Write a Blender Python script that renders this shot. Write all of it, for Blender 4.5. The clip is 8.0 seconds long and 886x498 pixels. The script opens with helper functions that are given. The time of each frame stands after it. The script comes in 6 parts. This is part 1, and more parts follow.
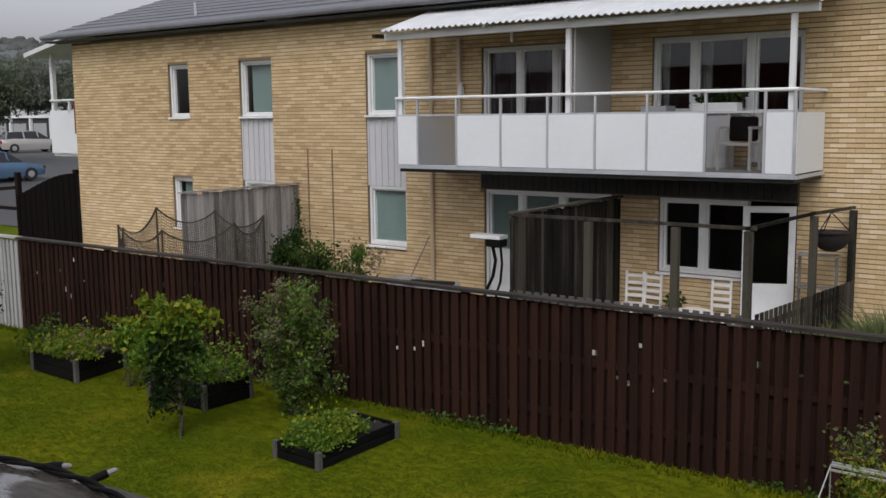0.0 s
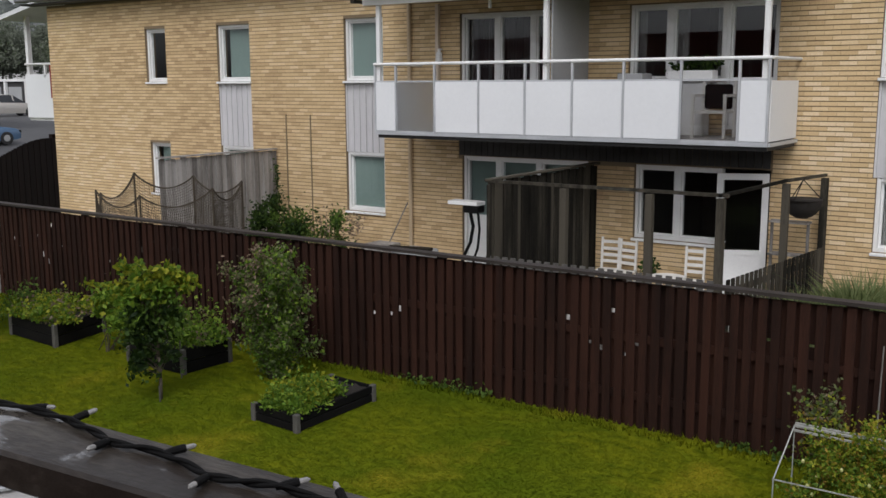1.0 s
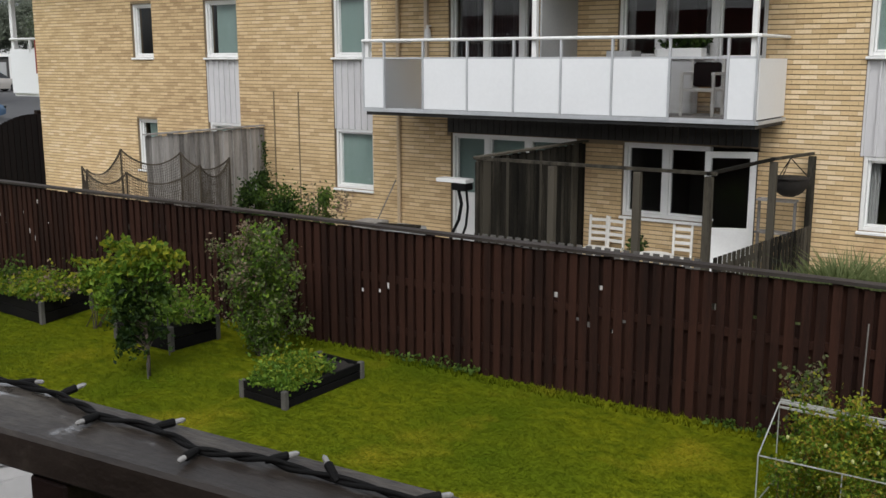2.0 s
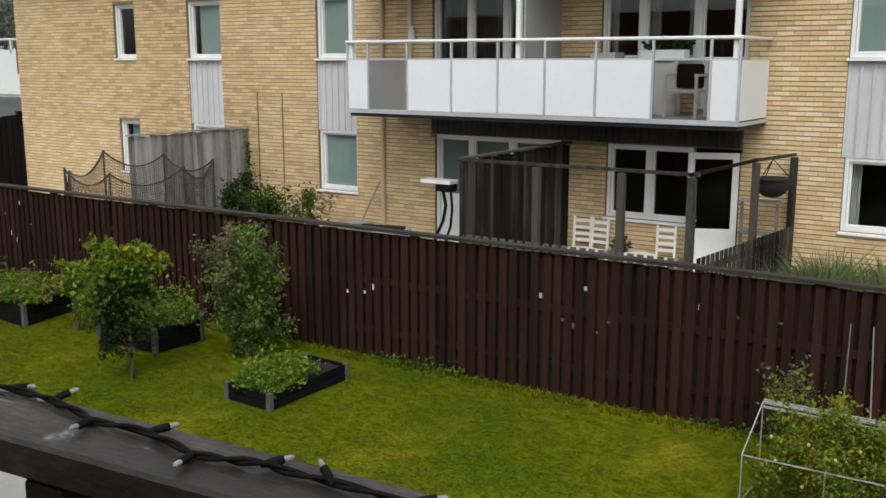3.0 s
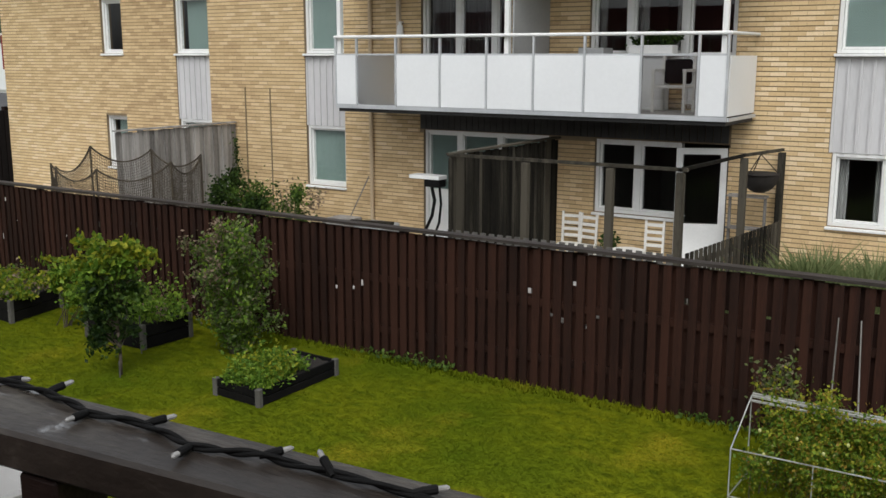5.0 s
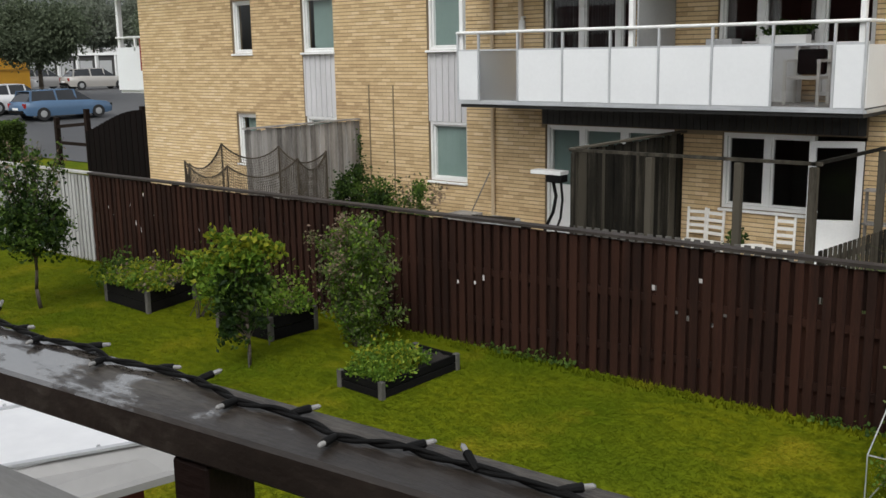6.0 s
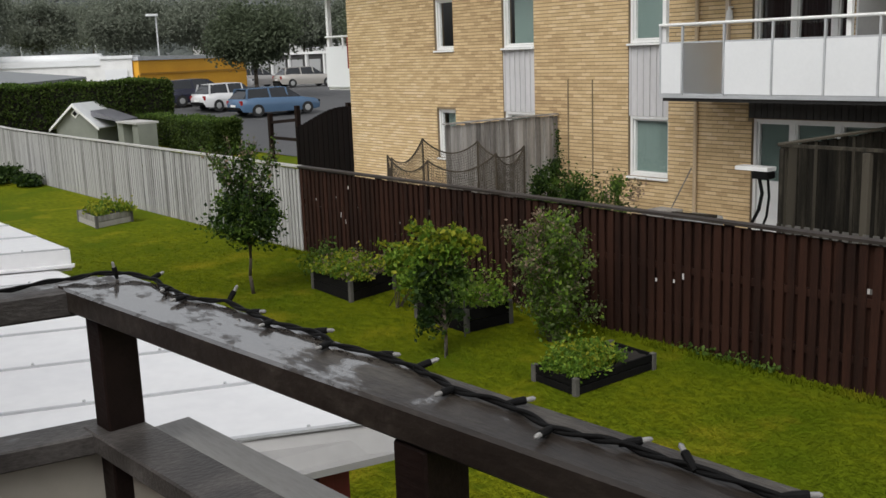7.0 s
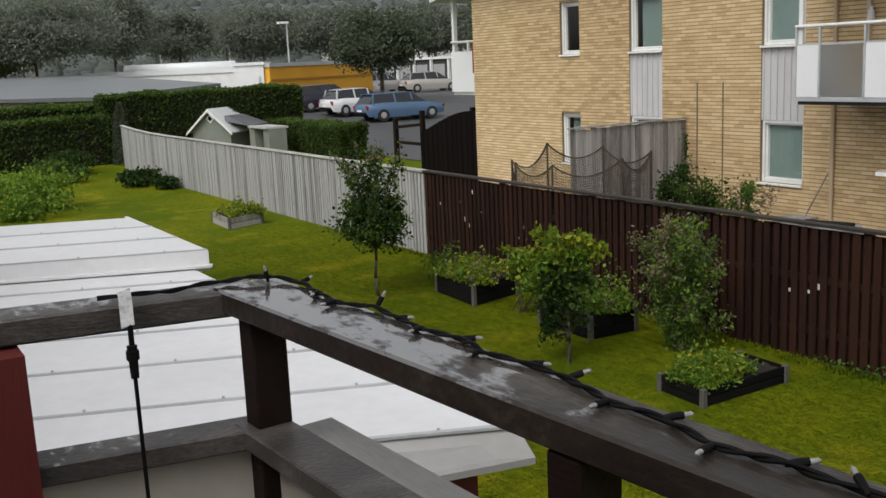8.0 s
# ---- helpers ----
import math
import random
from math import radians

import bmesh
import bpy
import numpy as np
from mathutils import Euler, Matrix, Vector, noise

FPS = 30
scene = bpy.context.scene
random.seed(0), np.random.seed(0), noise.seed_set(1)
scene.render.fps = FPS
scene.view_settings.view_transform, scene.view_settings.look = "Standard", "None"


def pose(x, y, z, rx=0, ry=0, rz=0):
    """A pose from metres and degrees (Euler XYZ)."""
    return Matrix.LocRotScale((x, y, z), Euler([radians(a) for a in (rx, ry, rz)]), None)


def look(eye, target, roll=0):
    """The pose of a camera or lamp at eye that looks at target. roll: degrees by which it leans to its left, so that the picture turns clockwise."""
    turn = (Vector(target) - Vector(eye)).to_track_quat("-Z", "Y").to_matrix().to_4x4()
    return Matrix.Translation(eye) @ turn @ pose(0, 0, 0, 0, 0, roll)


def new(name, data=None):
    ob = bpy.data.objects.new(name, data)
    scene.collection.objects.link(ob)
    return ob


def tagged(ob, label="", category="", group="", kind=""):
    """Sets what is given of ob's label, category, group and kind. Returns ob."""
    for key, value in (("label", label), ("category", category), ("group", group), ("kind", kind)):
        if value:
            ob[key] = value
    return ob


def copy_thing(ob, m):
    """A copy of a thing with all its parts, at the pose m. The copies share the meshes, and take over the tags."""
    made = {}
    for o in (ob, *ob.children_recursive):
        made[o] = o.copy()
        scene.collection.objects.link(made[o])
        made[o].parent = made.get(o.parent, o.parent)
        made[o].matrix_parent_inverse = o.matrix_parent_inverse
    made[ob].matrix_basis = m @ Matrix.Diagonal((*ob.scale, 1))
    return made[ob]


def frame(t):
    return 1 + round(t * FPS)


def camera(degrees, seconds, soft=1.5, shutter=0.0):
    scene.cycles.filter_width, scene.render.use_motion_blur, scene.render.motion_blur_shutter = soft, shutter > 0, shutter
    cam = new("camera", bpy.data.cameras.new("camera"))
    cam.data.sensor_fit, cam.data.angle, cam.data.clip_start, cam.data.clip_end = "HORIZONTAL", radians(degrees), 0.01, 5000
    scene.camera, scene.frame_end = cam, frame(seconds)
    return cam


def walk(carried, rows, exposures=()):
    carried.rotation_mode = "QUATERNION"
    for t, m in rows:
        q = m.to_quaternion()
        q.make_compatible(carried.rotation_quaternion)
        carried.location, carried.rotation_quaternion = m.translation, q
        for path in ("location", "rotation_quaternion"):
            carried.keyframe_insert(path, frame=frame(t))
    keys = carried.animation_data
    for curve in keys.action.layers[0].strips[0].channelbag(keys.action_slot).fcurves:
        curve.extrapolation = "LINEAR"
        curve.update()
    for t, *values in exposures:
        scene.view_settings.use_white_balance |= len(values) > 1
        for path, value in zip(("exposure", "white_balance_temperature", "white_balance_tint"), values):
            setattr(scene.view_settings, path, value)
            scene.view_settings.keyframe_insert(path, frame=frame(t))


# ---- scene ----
cam = camera(48.5, 8.0)
PATH = [
    (0, (-1.494, 0.282, 3.735), (-2.668, 1.878, 3.467), -0.6),
    (0.5, (-1.4, 0.221, 3.767), (-2.571, 1.815, 3.473), -0.6),
    (1, (-1.383, 0.203, 3.747), (-2.519, 1.814, 3.411), -0.3),
    (1.5, (-1.382, 0.206, 3.742), (-2.504, 1.818, 3.365), -0.3),
    (3, (-1.388, 0.188, 3.75), (-2.473, 1.825, 3.371), 0.0),
    (3.5, (-1.391, 0.19, 3.75), (-2.465, 1.834, 3.369), -0.3),
    (4, (-1.396, 0.185, 3.751), (-2.463, 1.833, 3.37), 0.0),
    (5.5, (-1.409, 0.184, 3.739), (-2.473, 1.831, 3.346), -0.0),
    (6, (-1.426, 0.173, 3.74), (-2.684, 1.677, 3.346), -1.0),
    (6.5, (-1.435, 0.155, 3.743), (-2.815, 1.549, 3.351), -1.5),
    (7, (-1.432, 0.138, 3.746), (-2.965, 1.361, 3.352), -2.05),
    (7.5, (-1.439, 0.116, 3.756), (-3.066, 1.213, 3.372), -2.5),
    (8, (-1.452, 0.095, 3.758), (-3.128, 1.12, 3.382), -2.6),
]
walk(cam, [(t, look(eye, target, roll)) for t, eye, target, roll in PATH],
     exposures=[(0, -0.02, 6180, 14), (0.6, 0.0, 6180, 14), (1.5, 0.2, 6220, 12), (3.0, 0.34, 6280, 9), (5.7, 0.34, 6300, 9), (7.2, 0.22, 6420, 10), (8.0, 0.18, 6430, 10)])

# ---- world and light ----
world = bpy.data.worlds.new("overcast_world")
scene.world = world
world.use_nodes = True
wn = world.node_tree
sky = wn.nodes.new("ShaderNodeTexSky")
sky.sky_type = "NISHITA"
sky.sun_disc = False
sky.sun_elevation = radians(50)
sky.sun_rotation = radians(150)
sky.air_density, sky.dust_density, sky.ozone_density = 1.0, 4.0, 1.0
hsv = wn.nodes.new("ShaderNodeHueSaturation")
hsv.inputs["Saturation"].default_value = 0.12
wn.links.new(sky.outputs[0], hsv.inputs["Color"])
wn.links.new(hsv.outputs[0], wn.nodes["Background"].inputs["Color"])
wn.nodes["Background"].inputs["Strength"].default_value = 0.15

sun_data = bpy.data.lights.new("sun", "SUN")
sun_data.energy, sun_data.angle, sun_data.color = 0.7, radians(30), (1.0, 0.97, 0.92)
sun = new("sun", sun_data)
sun.matrix_world = look((0, -24, 33), (-9, 2, 0))


# ---- mesh building ----
class Shape:
    """Collects corners and faces of one mesh."""

    def __init__(self):
        self.v, self.f = [], []

    def face_set(self, verts, faces):
        n = len(self.v)
        self.v += [tuple(p) for p in verts]
        self.f += [tuple(i + n for i in f) for f in faces]
        return self

    def box(self, x0, x1, y0, y1, z0, z1, m=None):
        p = [Vector((x, y, z)) for z in (z0, z1) for y in (y0, y1) for x in (x0, x1)]
        if m is not None:
            p = [m @ q for q in p]
        return self.face_set(p, [(0, 2, 3, 1), (4, 5, 7, 6), (0, 1, 5, 4), (2, 6, 7, 3), (0, 4, 6, 2), (1, 3, 7, 5)])

    def beam(self, a, b, w, h, up=(0, 0, 1)):
        a, b = Vector(a), Vector(b)
        d = (b - a).normalized()
        s = d.cross(Vector(up))
        s = s.normalized() if s.length > 1e-6 else Vector((1, 0, 0))
        u = s.cross(d)
        p = [q + s * i * w / 2 + u * j * h / 2 for q in (a, b) for i, j in ((-1, -1), (1, -1), (1, 1), (-1, 1))]
        return self.face_set(p, [(3, 2, 1, 0), (4, 5, 6, 7), (0, 1, 5, 4), (1, 2, 6, 5), (2, 3, 7, 6), (3, 0, 4, 7)])

    def tube(self, a, b, r0, r1=None, n=8):
        a, b = Vector(a), Vector(b)
        r1 = r0 if r1 is None else r1
        d = (b - a).normalized()
        s = d.orthogonal().normalized()
        u = d.cross(s)
        ring = [s * math.cos(k * 2 * math.pi / n) + u * math.sin(k * 2 * math.pi / n) for k in range(n)]
        p = [a + q * r0 for q in ring] + [b + q * r1 for q in ring]
        f = [(k, (k + 1) % n, n + (k + 1) % n, n + k) for k in range(n)]
        return self.face_set(p, f + [tuple(range(n - 1, -1, -1)), tuple(range(n, 2 * n))])

    def line(self, pts, r, n=6):
        """One unbroken round strand through the points."""
        pts = [Vector(p) for p in pts]
        rows = []
        s = None
        for i, p in enumerate(pts):
            d = (pts[min(i + 1, len(pts) - 1)] - pts[max(i - 1, 0)]).normalized()
            s = d.orthogonal() if s is None else s - d * s.dot(d)
            s.normalize()
            u = d.cross(s)
            rows.append([p + (s * math.cos(k * 2 * math.pi / n) + u * math.sin(k * 2 * math.pi / n)) * r for k in range(n)])
        m = len(rows)
        f = [(i * n + k, i * n + (k + 1) % n, (i + 1) * n + (k + 1) % n, (i + 1) * n + k) for i in range(m - 1) for k in range(n)]
        return self.face_set([p for row in rows for p in row], f + [tuple(range(n - 1, -1, -1)), tuple(range((m - 1) * n, m * n))])

    def prism(self, outline, axis, lo, hi):
        """An outline of (u, v) pairs pulled along an axis: 0 x, 1 y, 2 z."""
        n = len(outline)

        def put(u, v, w):
            return {0: (w, u, v), 1: (u, w, v), 2: (u, v, w)}[axis]
        p = [put(u, v, lo) for u, v in outline] + [put(u, v, hi) for u, v in outline]
        f = [(k, (k + 1) % n, n + (k + 1) % n, n + k) for k in range(n)]
        return self.face_set(p, f + [tuple(range(n - 1, -1, -1)), tuple(range(n, 2 * n))])

    def grid(self, rows):
        n = len(rows[0])
        p = [q for r in rows for q in r]
        f = [(i * n + j, i * n + j + 1, (i + 1) * n + j + 1, (i + 1) * n + j) for i in range(len(rows) - 1) for j in range(n - 1)]
        return self.face_set(p, f)

    def mesh(self, name, material, smooth=False, bevel=0.0):
        me = bpy.data.meshes.new(name)
        me.from_pydata(self.v, [], self.f)
        bm = bmesh.new()
        bm.from_mesh(me)
        bmesh.ops.recalc_face_normals(bm, faces=bm.faces)
        if bevel:
            bmesh.ops.bevel(bm, geom=list(bm.edges), offset=bevel, segments=1, affect="EDGES", clamp_overlap=True)
        bm.to_mesh(me)
        bm.free()
        if smooth:
            me.polygons.foreach_set("use_smooth", [True] * len(me.polygons))
        me.materials.append(material)
        return me


def thing(name, label, category, group="", kind="", at=(0, 0, 0)):
    ob = new(name)
    ob.empty_display_size = 0.2
    ob.location = at
    return tagged(ob, label, category, group, kind)


def under(ob, parent):
    ob.parent = parent
    if parent.parent is None:
        ob.matrix_parent_inverse = parent.matrix_basis.inverted()
    return ob


def part(name, shape, material, parent, label="", smooth=False, bevel=0.0, kind=""):
    """One mesh object under a thing or a part; the shape is in world places."""
    ob = new(name, shape.mesh(name, material, smooth, bevel) if isinstance(shape, Shape) else shape)
    return tagged(under(ob, parent), label, kind=kind)


def solo(name, shape, material, label, category, group="", kind="", smooth=False, bevel=0.0):
    return tagged(new(name, shape.mesh(name, material, smooth, bevel)), label, category, group, kind)


# ---- materials ----
def base_material(name, rough=0.6, metal=0.0, spec=0.5):
    m = bpy.data.materials.new(name)
    m.use_nodes = True
    b = m.node_tree.nodes["Principled BSDF"]
    b.inputs["Roughness"].default_value, b.inputs["Metallic"].default_value = rough, metal
    b.inputs["Specular IOR Level"].default_value = spec
    return m, m.node_tree, b


def varied(name, colors, scale=8.0, fine=60.0, rough=0.6, bump=0.2, metal=0.0, stretch=(1, 1, 1), per_object=0.0, per_island=0.0, spec=0.5, rough_var=0.15, spread=0.4):
    """Two scales of noise between colours, with fine relief; colours may also vary from piece to piece."""
    m, t, b = base_material(name, rough, metal, spec)
    L = t.links.new
    co = t.nodes.new("ShaderNodeTexCoord")
    mp = t.nodes.new("ShaderNodeMapping")
    mp.inputs["Scale"].default_value = stretch
    geo = t.nodes.new("ShaderNodeNewGeometry")
    L(geo.outputs["Position"], mp.inputs["Vector"])
    big = t.nodes.new("ShaderNodeTexNoise")
    big.inputs["Scale"].default_value, big.inputs["Detail"].default_value = scale, 5
    small = t.nodes.new("ShaderNodeTexNoise")
    small.inputs["Scale"].default_value, small.inputs["Detail"].default_value = fine, 3
    L(mp.outputs[0], big.inputs["Vector"])
    L(mp.outputs[0], small.inputs["Vector"])
    mix = t.nodes.new("ShaderNodeMath")
    mix.operation = "MULTIPLY_ADD"
    mix.inputs[1].default_value = 0.35
    L(small.outputs[0], mix.inputs[0])
    half = t.nodes.new("ShaderNodeMath")
    half.operation = "MULTIPLY"
    half.inputs[1].default_value = 0.65
    L(big.outputs[0], half.inputs[0])
    L(half.outputs[0], mix.inputs[2])
    last = mix.outputs[0]
    for amount, node, socket in ((per_object, "ShaderNodeObjectInfo", "Random"), (per_island, "ShaderNodeNewGeometry", "Random Per Island")):
        if amount:
            info = t.nodes.new(node)
            add = t.nodes.new("ShaderNodeMath")
            add.operation = "MULTIPLY_ADD"
            add.inputs[1].default_value = amount
            shift = t.nodes.new("ShaderNodeMath")
            shift.operation = "SUBTRACT"
            shift.inputs[1].default_value = 0.5
            L(info.outputs[socket], shift.inputs[0])
            L(shift.outputs[0], add.inputs[0])
            L(last, add.inputs[2])
            last = add.outputs[0]
    ramp = t.nodes.new("ShaderNodeValToRGB")
    els = ramp.color_ramp.elements
    while len(els) < len(colors):
        els.new(0.5)
    for k, c in enumerate(colors):
        els[k].position = 0.5 - spread / 2 + spread * k / max(1, len(colors) - 1)
        els[k].color = (*c, 1)
    L(last, ramp.inputs[0])
    L(ramp.outputs[0], b.inputs["Base Color"])
    if bump:
        bp = t.nodes.new("ShaderNodeBump")
        bp.inputs["Strength"].default_value, bp.inputs["Distance"].default_value = bump, 0.01
        L(small.outputs[0], bp.inputs["Height"])
        L(bp.outputs[0], b.inputs["Normal"])
    if rough_var:
        rr = t.nodes.new("ShaderNodeMapRange")
        rr.inputs["To Min"].default_value, rr.inputs["To Max"].default_value = max(0.02, rough - rough_var), min(1, rough + rough_var)
        L(big.outputs[0], rr.inputs["Value"])
        L(rr.outputs[0], b.inputs["Roughness"])
    return m


def glass_material(name, tint=(0.95, 0.97, 0.96), rough=0.0):
    m, t, b = base_material(name, rough)
    b.inputs["Base Color"].default_value = (*tint, 1)
    b.inputs["Transmission Weight"].default_value = 1.0
    b.inputs["IOR"].default_value = 1.45
    return m


def thin(m, share=0.45):
    """Lets light through thin leaves: part of the light falling on one side leaves by the other."""
    t = m.node_tree
    b, out = t.nodes["Principled BSDF"], t.nodes["Material Output"]
    tr_ = t.nodes.new("ShaderNodeBsdfTranslucent")
    t.links.new(b.inputs["Base Color"].links[0].from_socket, tr_.inputs["Color"])
    mx = t.nodes.new("ShaderNodeMixShader")
    mx.inputs[0].default_value = share
    t.links.new(b.outputs[0], mx.inputs[1])
    t.links.new(tr_.outputs[0], mx.inputs[2])
    t.links.new(mx.outputs[0], out.inputs["Surface"])
    return m


def leaf_material(name, colors):
    m = varied(name, colors, 1.2, 30, 0.55, 0.0, per_island=0.6, rough_var=0.1, spec=0.22)
    return thin(m)


brick_mat = varied("yellow_brick", [(0.40, 0.268, 0.136), (0.54, 0.386, 0.202), (0.62, 0.46, 0.252), (0.71, 0.56, 0.36)], 0.35, 45, 0.85, 0.3, per_island=0.38, spread=0.62)
brick_piece_mat = varied("yellow_brick_piece", [(0.40, 0.268, 0.136), (0.54, 0.386, 0.202), (0.62, 0.46, 0.252), (0.71, 0.56, 0.36)], 0.35, 45, 0.85, 0.3, per_object=0.38, spread=0.62)
# Mortar is darkened: the shadow in the bed joints is in its colour.
mortar_mat = varied("shaded_mortar", [(0.17, 0.125, 0.072), (0.24, 0.18, 0.11)], 1.5, 60, 0.95, 0.3)
white_paint = varied("white_paint", [(0.66, 0.66, 0.64), (0.78, 0.78, 0.76)], 2, 30, 0.5, 0.05)
panel_white = varied("balcony_panel_white", [(0.68, 0.69, 0.69), (0.74, 0.75, 0.75)], 0.8, 20, 0.45, 0.03)
grey_panel = varied("grey_corrugated_panel", [(0.46, 0.455, 0.455), (0.58, 0.57, 0.57)], 1.5, 30, 0.6, 0.1, stretch=(1, 1, 0.2))
metal_mat = varied("galvanised_metal", [(0.42, 0.43, 0.44), (0.55, 0.56, 0.57)], 3, 40, 0.45, 0.05, metal=0.3)
roof_mat = varied("dark_slate_roof", [(0.10, 0.102, 0.115), (0.18, 0.18, 0.195)], 2, 25, 0.38, 0.3)
canopy_mat = varied("corrugated_canopy", [(0.55, 0.56, 0.56), (0.70, 0.71, 0.71)], 2, 30, 0.4, 0.05)
fence_brown = varied("brown_stained_board", [(0.007, 0.0027, 0.0017), (0.018, 0.0067, 0.0039), (0.036, 0.0134, 0.0077)], 1.2, 18, 0.8, 0.35, stretch=(6, 6, 0.5), per_object=0.16, per_island=0.2, spec=0.2)
fence_white = varied("weathered_white_board", [(0.13, 0.127, 0.12), (0.27, 0.265, 0.255), (0.40, 0.395, 0.385)], 1.0, 14, 0.8, 0.3, stretch=(5, 5, 0.5), per_object=0.4, per_island=0.4)
old_wood = varied("weathered_grey_wood", [(0.006, 0.0055, 0.0042), (0.022, 0.0195, 0.0145), (0.07, 0.062, 0.047)], 1.4, 18, 0.85, 0.35, stretch=(6, 6, 0.6), per_object=0.5, per_island=0.3, spec=0.12)
pale_wood = varied("pale_weathered_wood", [(0.11, 0.10, 0.09), (0.24, 0.225, 0.205), (0.37, 0.35, 0.325)], 1.4, 18, 0.85, 0.3, stretch=(6, 6, 0.6), per_object=0.3, per_island=0.3)
bed_wood = varied("dark_bed_wood", [(0.005, 0.005, 0.005), (0.012, 0.011, 0.010)], 2, 20, 0.85, 0.3, per_object=0.3, spec=0.1)
grey_post = varied("bed_post_wood", [(0.055, 0.052, 0.046), (0.12, 0.113, 0.10)], 4, 30, 0.8, 0.2)
soil_mat = varied("soil", [(0.007, 0.0055, 0.004), (0.018, 0.0135, 0.0095)], 6, 60, 0.95, 0.8)
bark_mat = varied("bark", [(0.045, 0.035, 0.026), (0.09, 0.07, 0.05)], 8, 60, 0.9, 0.5)
red_wood = varied("red_painted_wood", [(0.075, 0.005, 0.003), (0.125, 0.011, 0.007)], 2, 25, 0.7, 0.2, stretch=(5, 5, 0.6))
rail_wood = varied("dark_wet_rail_wood", [(0.008, 0.0045, 0.0035), (0.018, 0.010, 0.008)], 3, 30, 0.6, 0.25, stretch=(1, 4, 4), spec=0.15)
black_plastic = varied("black_plastic", [(0.005, 0.005, 0.005), (0.010, 0.0098, 0.0096)], 10, 80, 0.6, 0.05, spec=0.08)
blind_mat = varied("green_grey_blind", [(0.15, 0.21, 0.195), (0.19, 0.255, 0.235)], 0.8, 10, 0.7, 0.02)
curtain_mat = varied("dark_curtain", [(0.008, 0.008, 0.01), (0.03, 0.03, 0.034), (0.10, 0.10, 0.105)], 1, 9, 0.9, 0.0, stretch=(12, 1, 0.05))
net_curtain = varied("pale_net_curtain", [(0.22, 0.22, 0.22), (0.32, 0.32, 0.31)], 3, 30, 0.9, 0.0)
# Dark wall colour adds to the gloom of the unlit rooms.
room_mat = varied("darkened_room_wall", [(0.10, 0.095, 0.09), (0.14, 0.135, 0.125)], 1, 20, 0.9, 0.0)
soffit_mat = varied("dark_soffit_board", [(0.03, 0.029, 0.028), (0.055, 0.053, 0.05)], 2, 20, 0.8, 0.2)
screen_mat = varied("grey_screen_panel", [(0.28, 0.285, 0.28), (0.34, 0.345, 0.34)], 1, 20, 0.6, 0.02)
glass = glass_material("window_glass")
smoke_glass = glass_material("smoked_balcony_glass", (0.52, 0.52, 0.53))
frosted_glass = glass_material("frosted_balcony_glass", (0.62, 0.65, 0.68), 0.45)
clear_plastic = glass_material("greenhouse_pane", (0.9, 0.93, 0.9), 0.08)
net_mat = varied("brown_net", [(0.03, 0.022, 0.013), (0.06, 0.045, 0.026)], 6, 60, 0.9, 0.0)
chair_white = varied("white_wood_chair", [(0.62, 0.60, 0.55), (0.74, 0.72, 0.67)], 5, 40, 0.5, 0.05)
shed_roof_mat = varied("white_roof_sheet", [(0.62, 0.62, 0.63), (0.75, 0.75, 0.75)], 0.9, 12, 0.35, 0.06)
beige_panel = varied("beige_panel", [(0.36, 0.335, 0.28), (0.46, 0.43, 0.365)], 1.5, 20, 0.6, 0.05)
asphalt_mat = varied("asphalt", [(0.05, 0.05, 0.052), (0.09, 0.09, 0.09)], 0.3, 40, 0.6, 0.2)
paving_mat = varied("patio_paving", [(0.32, 0.31, 0.29), (0.46, 0.44, 0.41)], 2, 40, 0.8, 0.2)
leaf_green = leaf_material("leaf_green", [(0.0427, 0.0830, 0.0132), (0.0793, 0.1403, 0.0220), (0.1220, 0.1891, 0.0307)])
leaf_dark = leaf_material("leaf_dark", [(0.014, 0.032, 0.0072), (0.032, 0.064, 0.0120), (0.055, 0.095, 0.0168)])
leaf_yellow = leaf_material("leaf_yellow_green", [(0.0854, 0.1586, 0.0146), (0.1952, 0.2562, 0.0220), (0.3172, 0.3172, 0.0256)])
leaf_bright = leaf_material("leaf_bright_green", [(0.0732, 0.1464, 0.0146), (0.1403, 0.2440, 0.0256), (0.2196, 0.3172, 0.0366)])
leaf_pink = leaf_material("leaf_pinkish_tip", [(0.12, 0.115, 0.060), (0.22, 0.165, 0.110), (0.32, 0.235, 0.175)])
leaf_ochre = leaf_material("leaf_ochre", [(0.20, 0.13, 0.02), (0.30, 0.20, 0.03), (0.38, 0.27, 0.05)])
leaf_sage = leaf_material("leaf_grey_green", [(0.085, 0.115, 0.040), (0.13, 0.165, 0.06), (0.18, 0.21, 0.085)])
hedge_mat = leaf_material("hedge_leaf", [(0.030, 0.052, 0.010), (0.050, 0.080, 0.015), (0.075, 0.11, 0.02)])
# Far leaves are paler and greyer: distance haze is in the colour.
hazed_leaf = leaf_material("hazed_far_leaf", [(0.150, 0.170, 0.128), (0.182, 0.202, 0.154), (0.21, 0.23, 0.178)])


# ---- ground ----
def smooth(a, b, v):
    k = min(1.0, max(0.0, (v - a) / (b - a)))
    return k * k * (3 - 2 * k)


def land(x, y):
    """Height of the ground: a flat lawn that rises a little towards the car park."""
    return 1.5 * smooth(36, 62, -x)


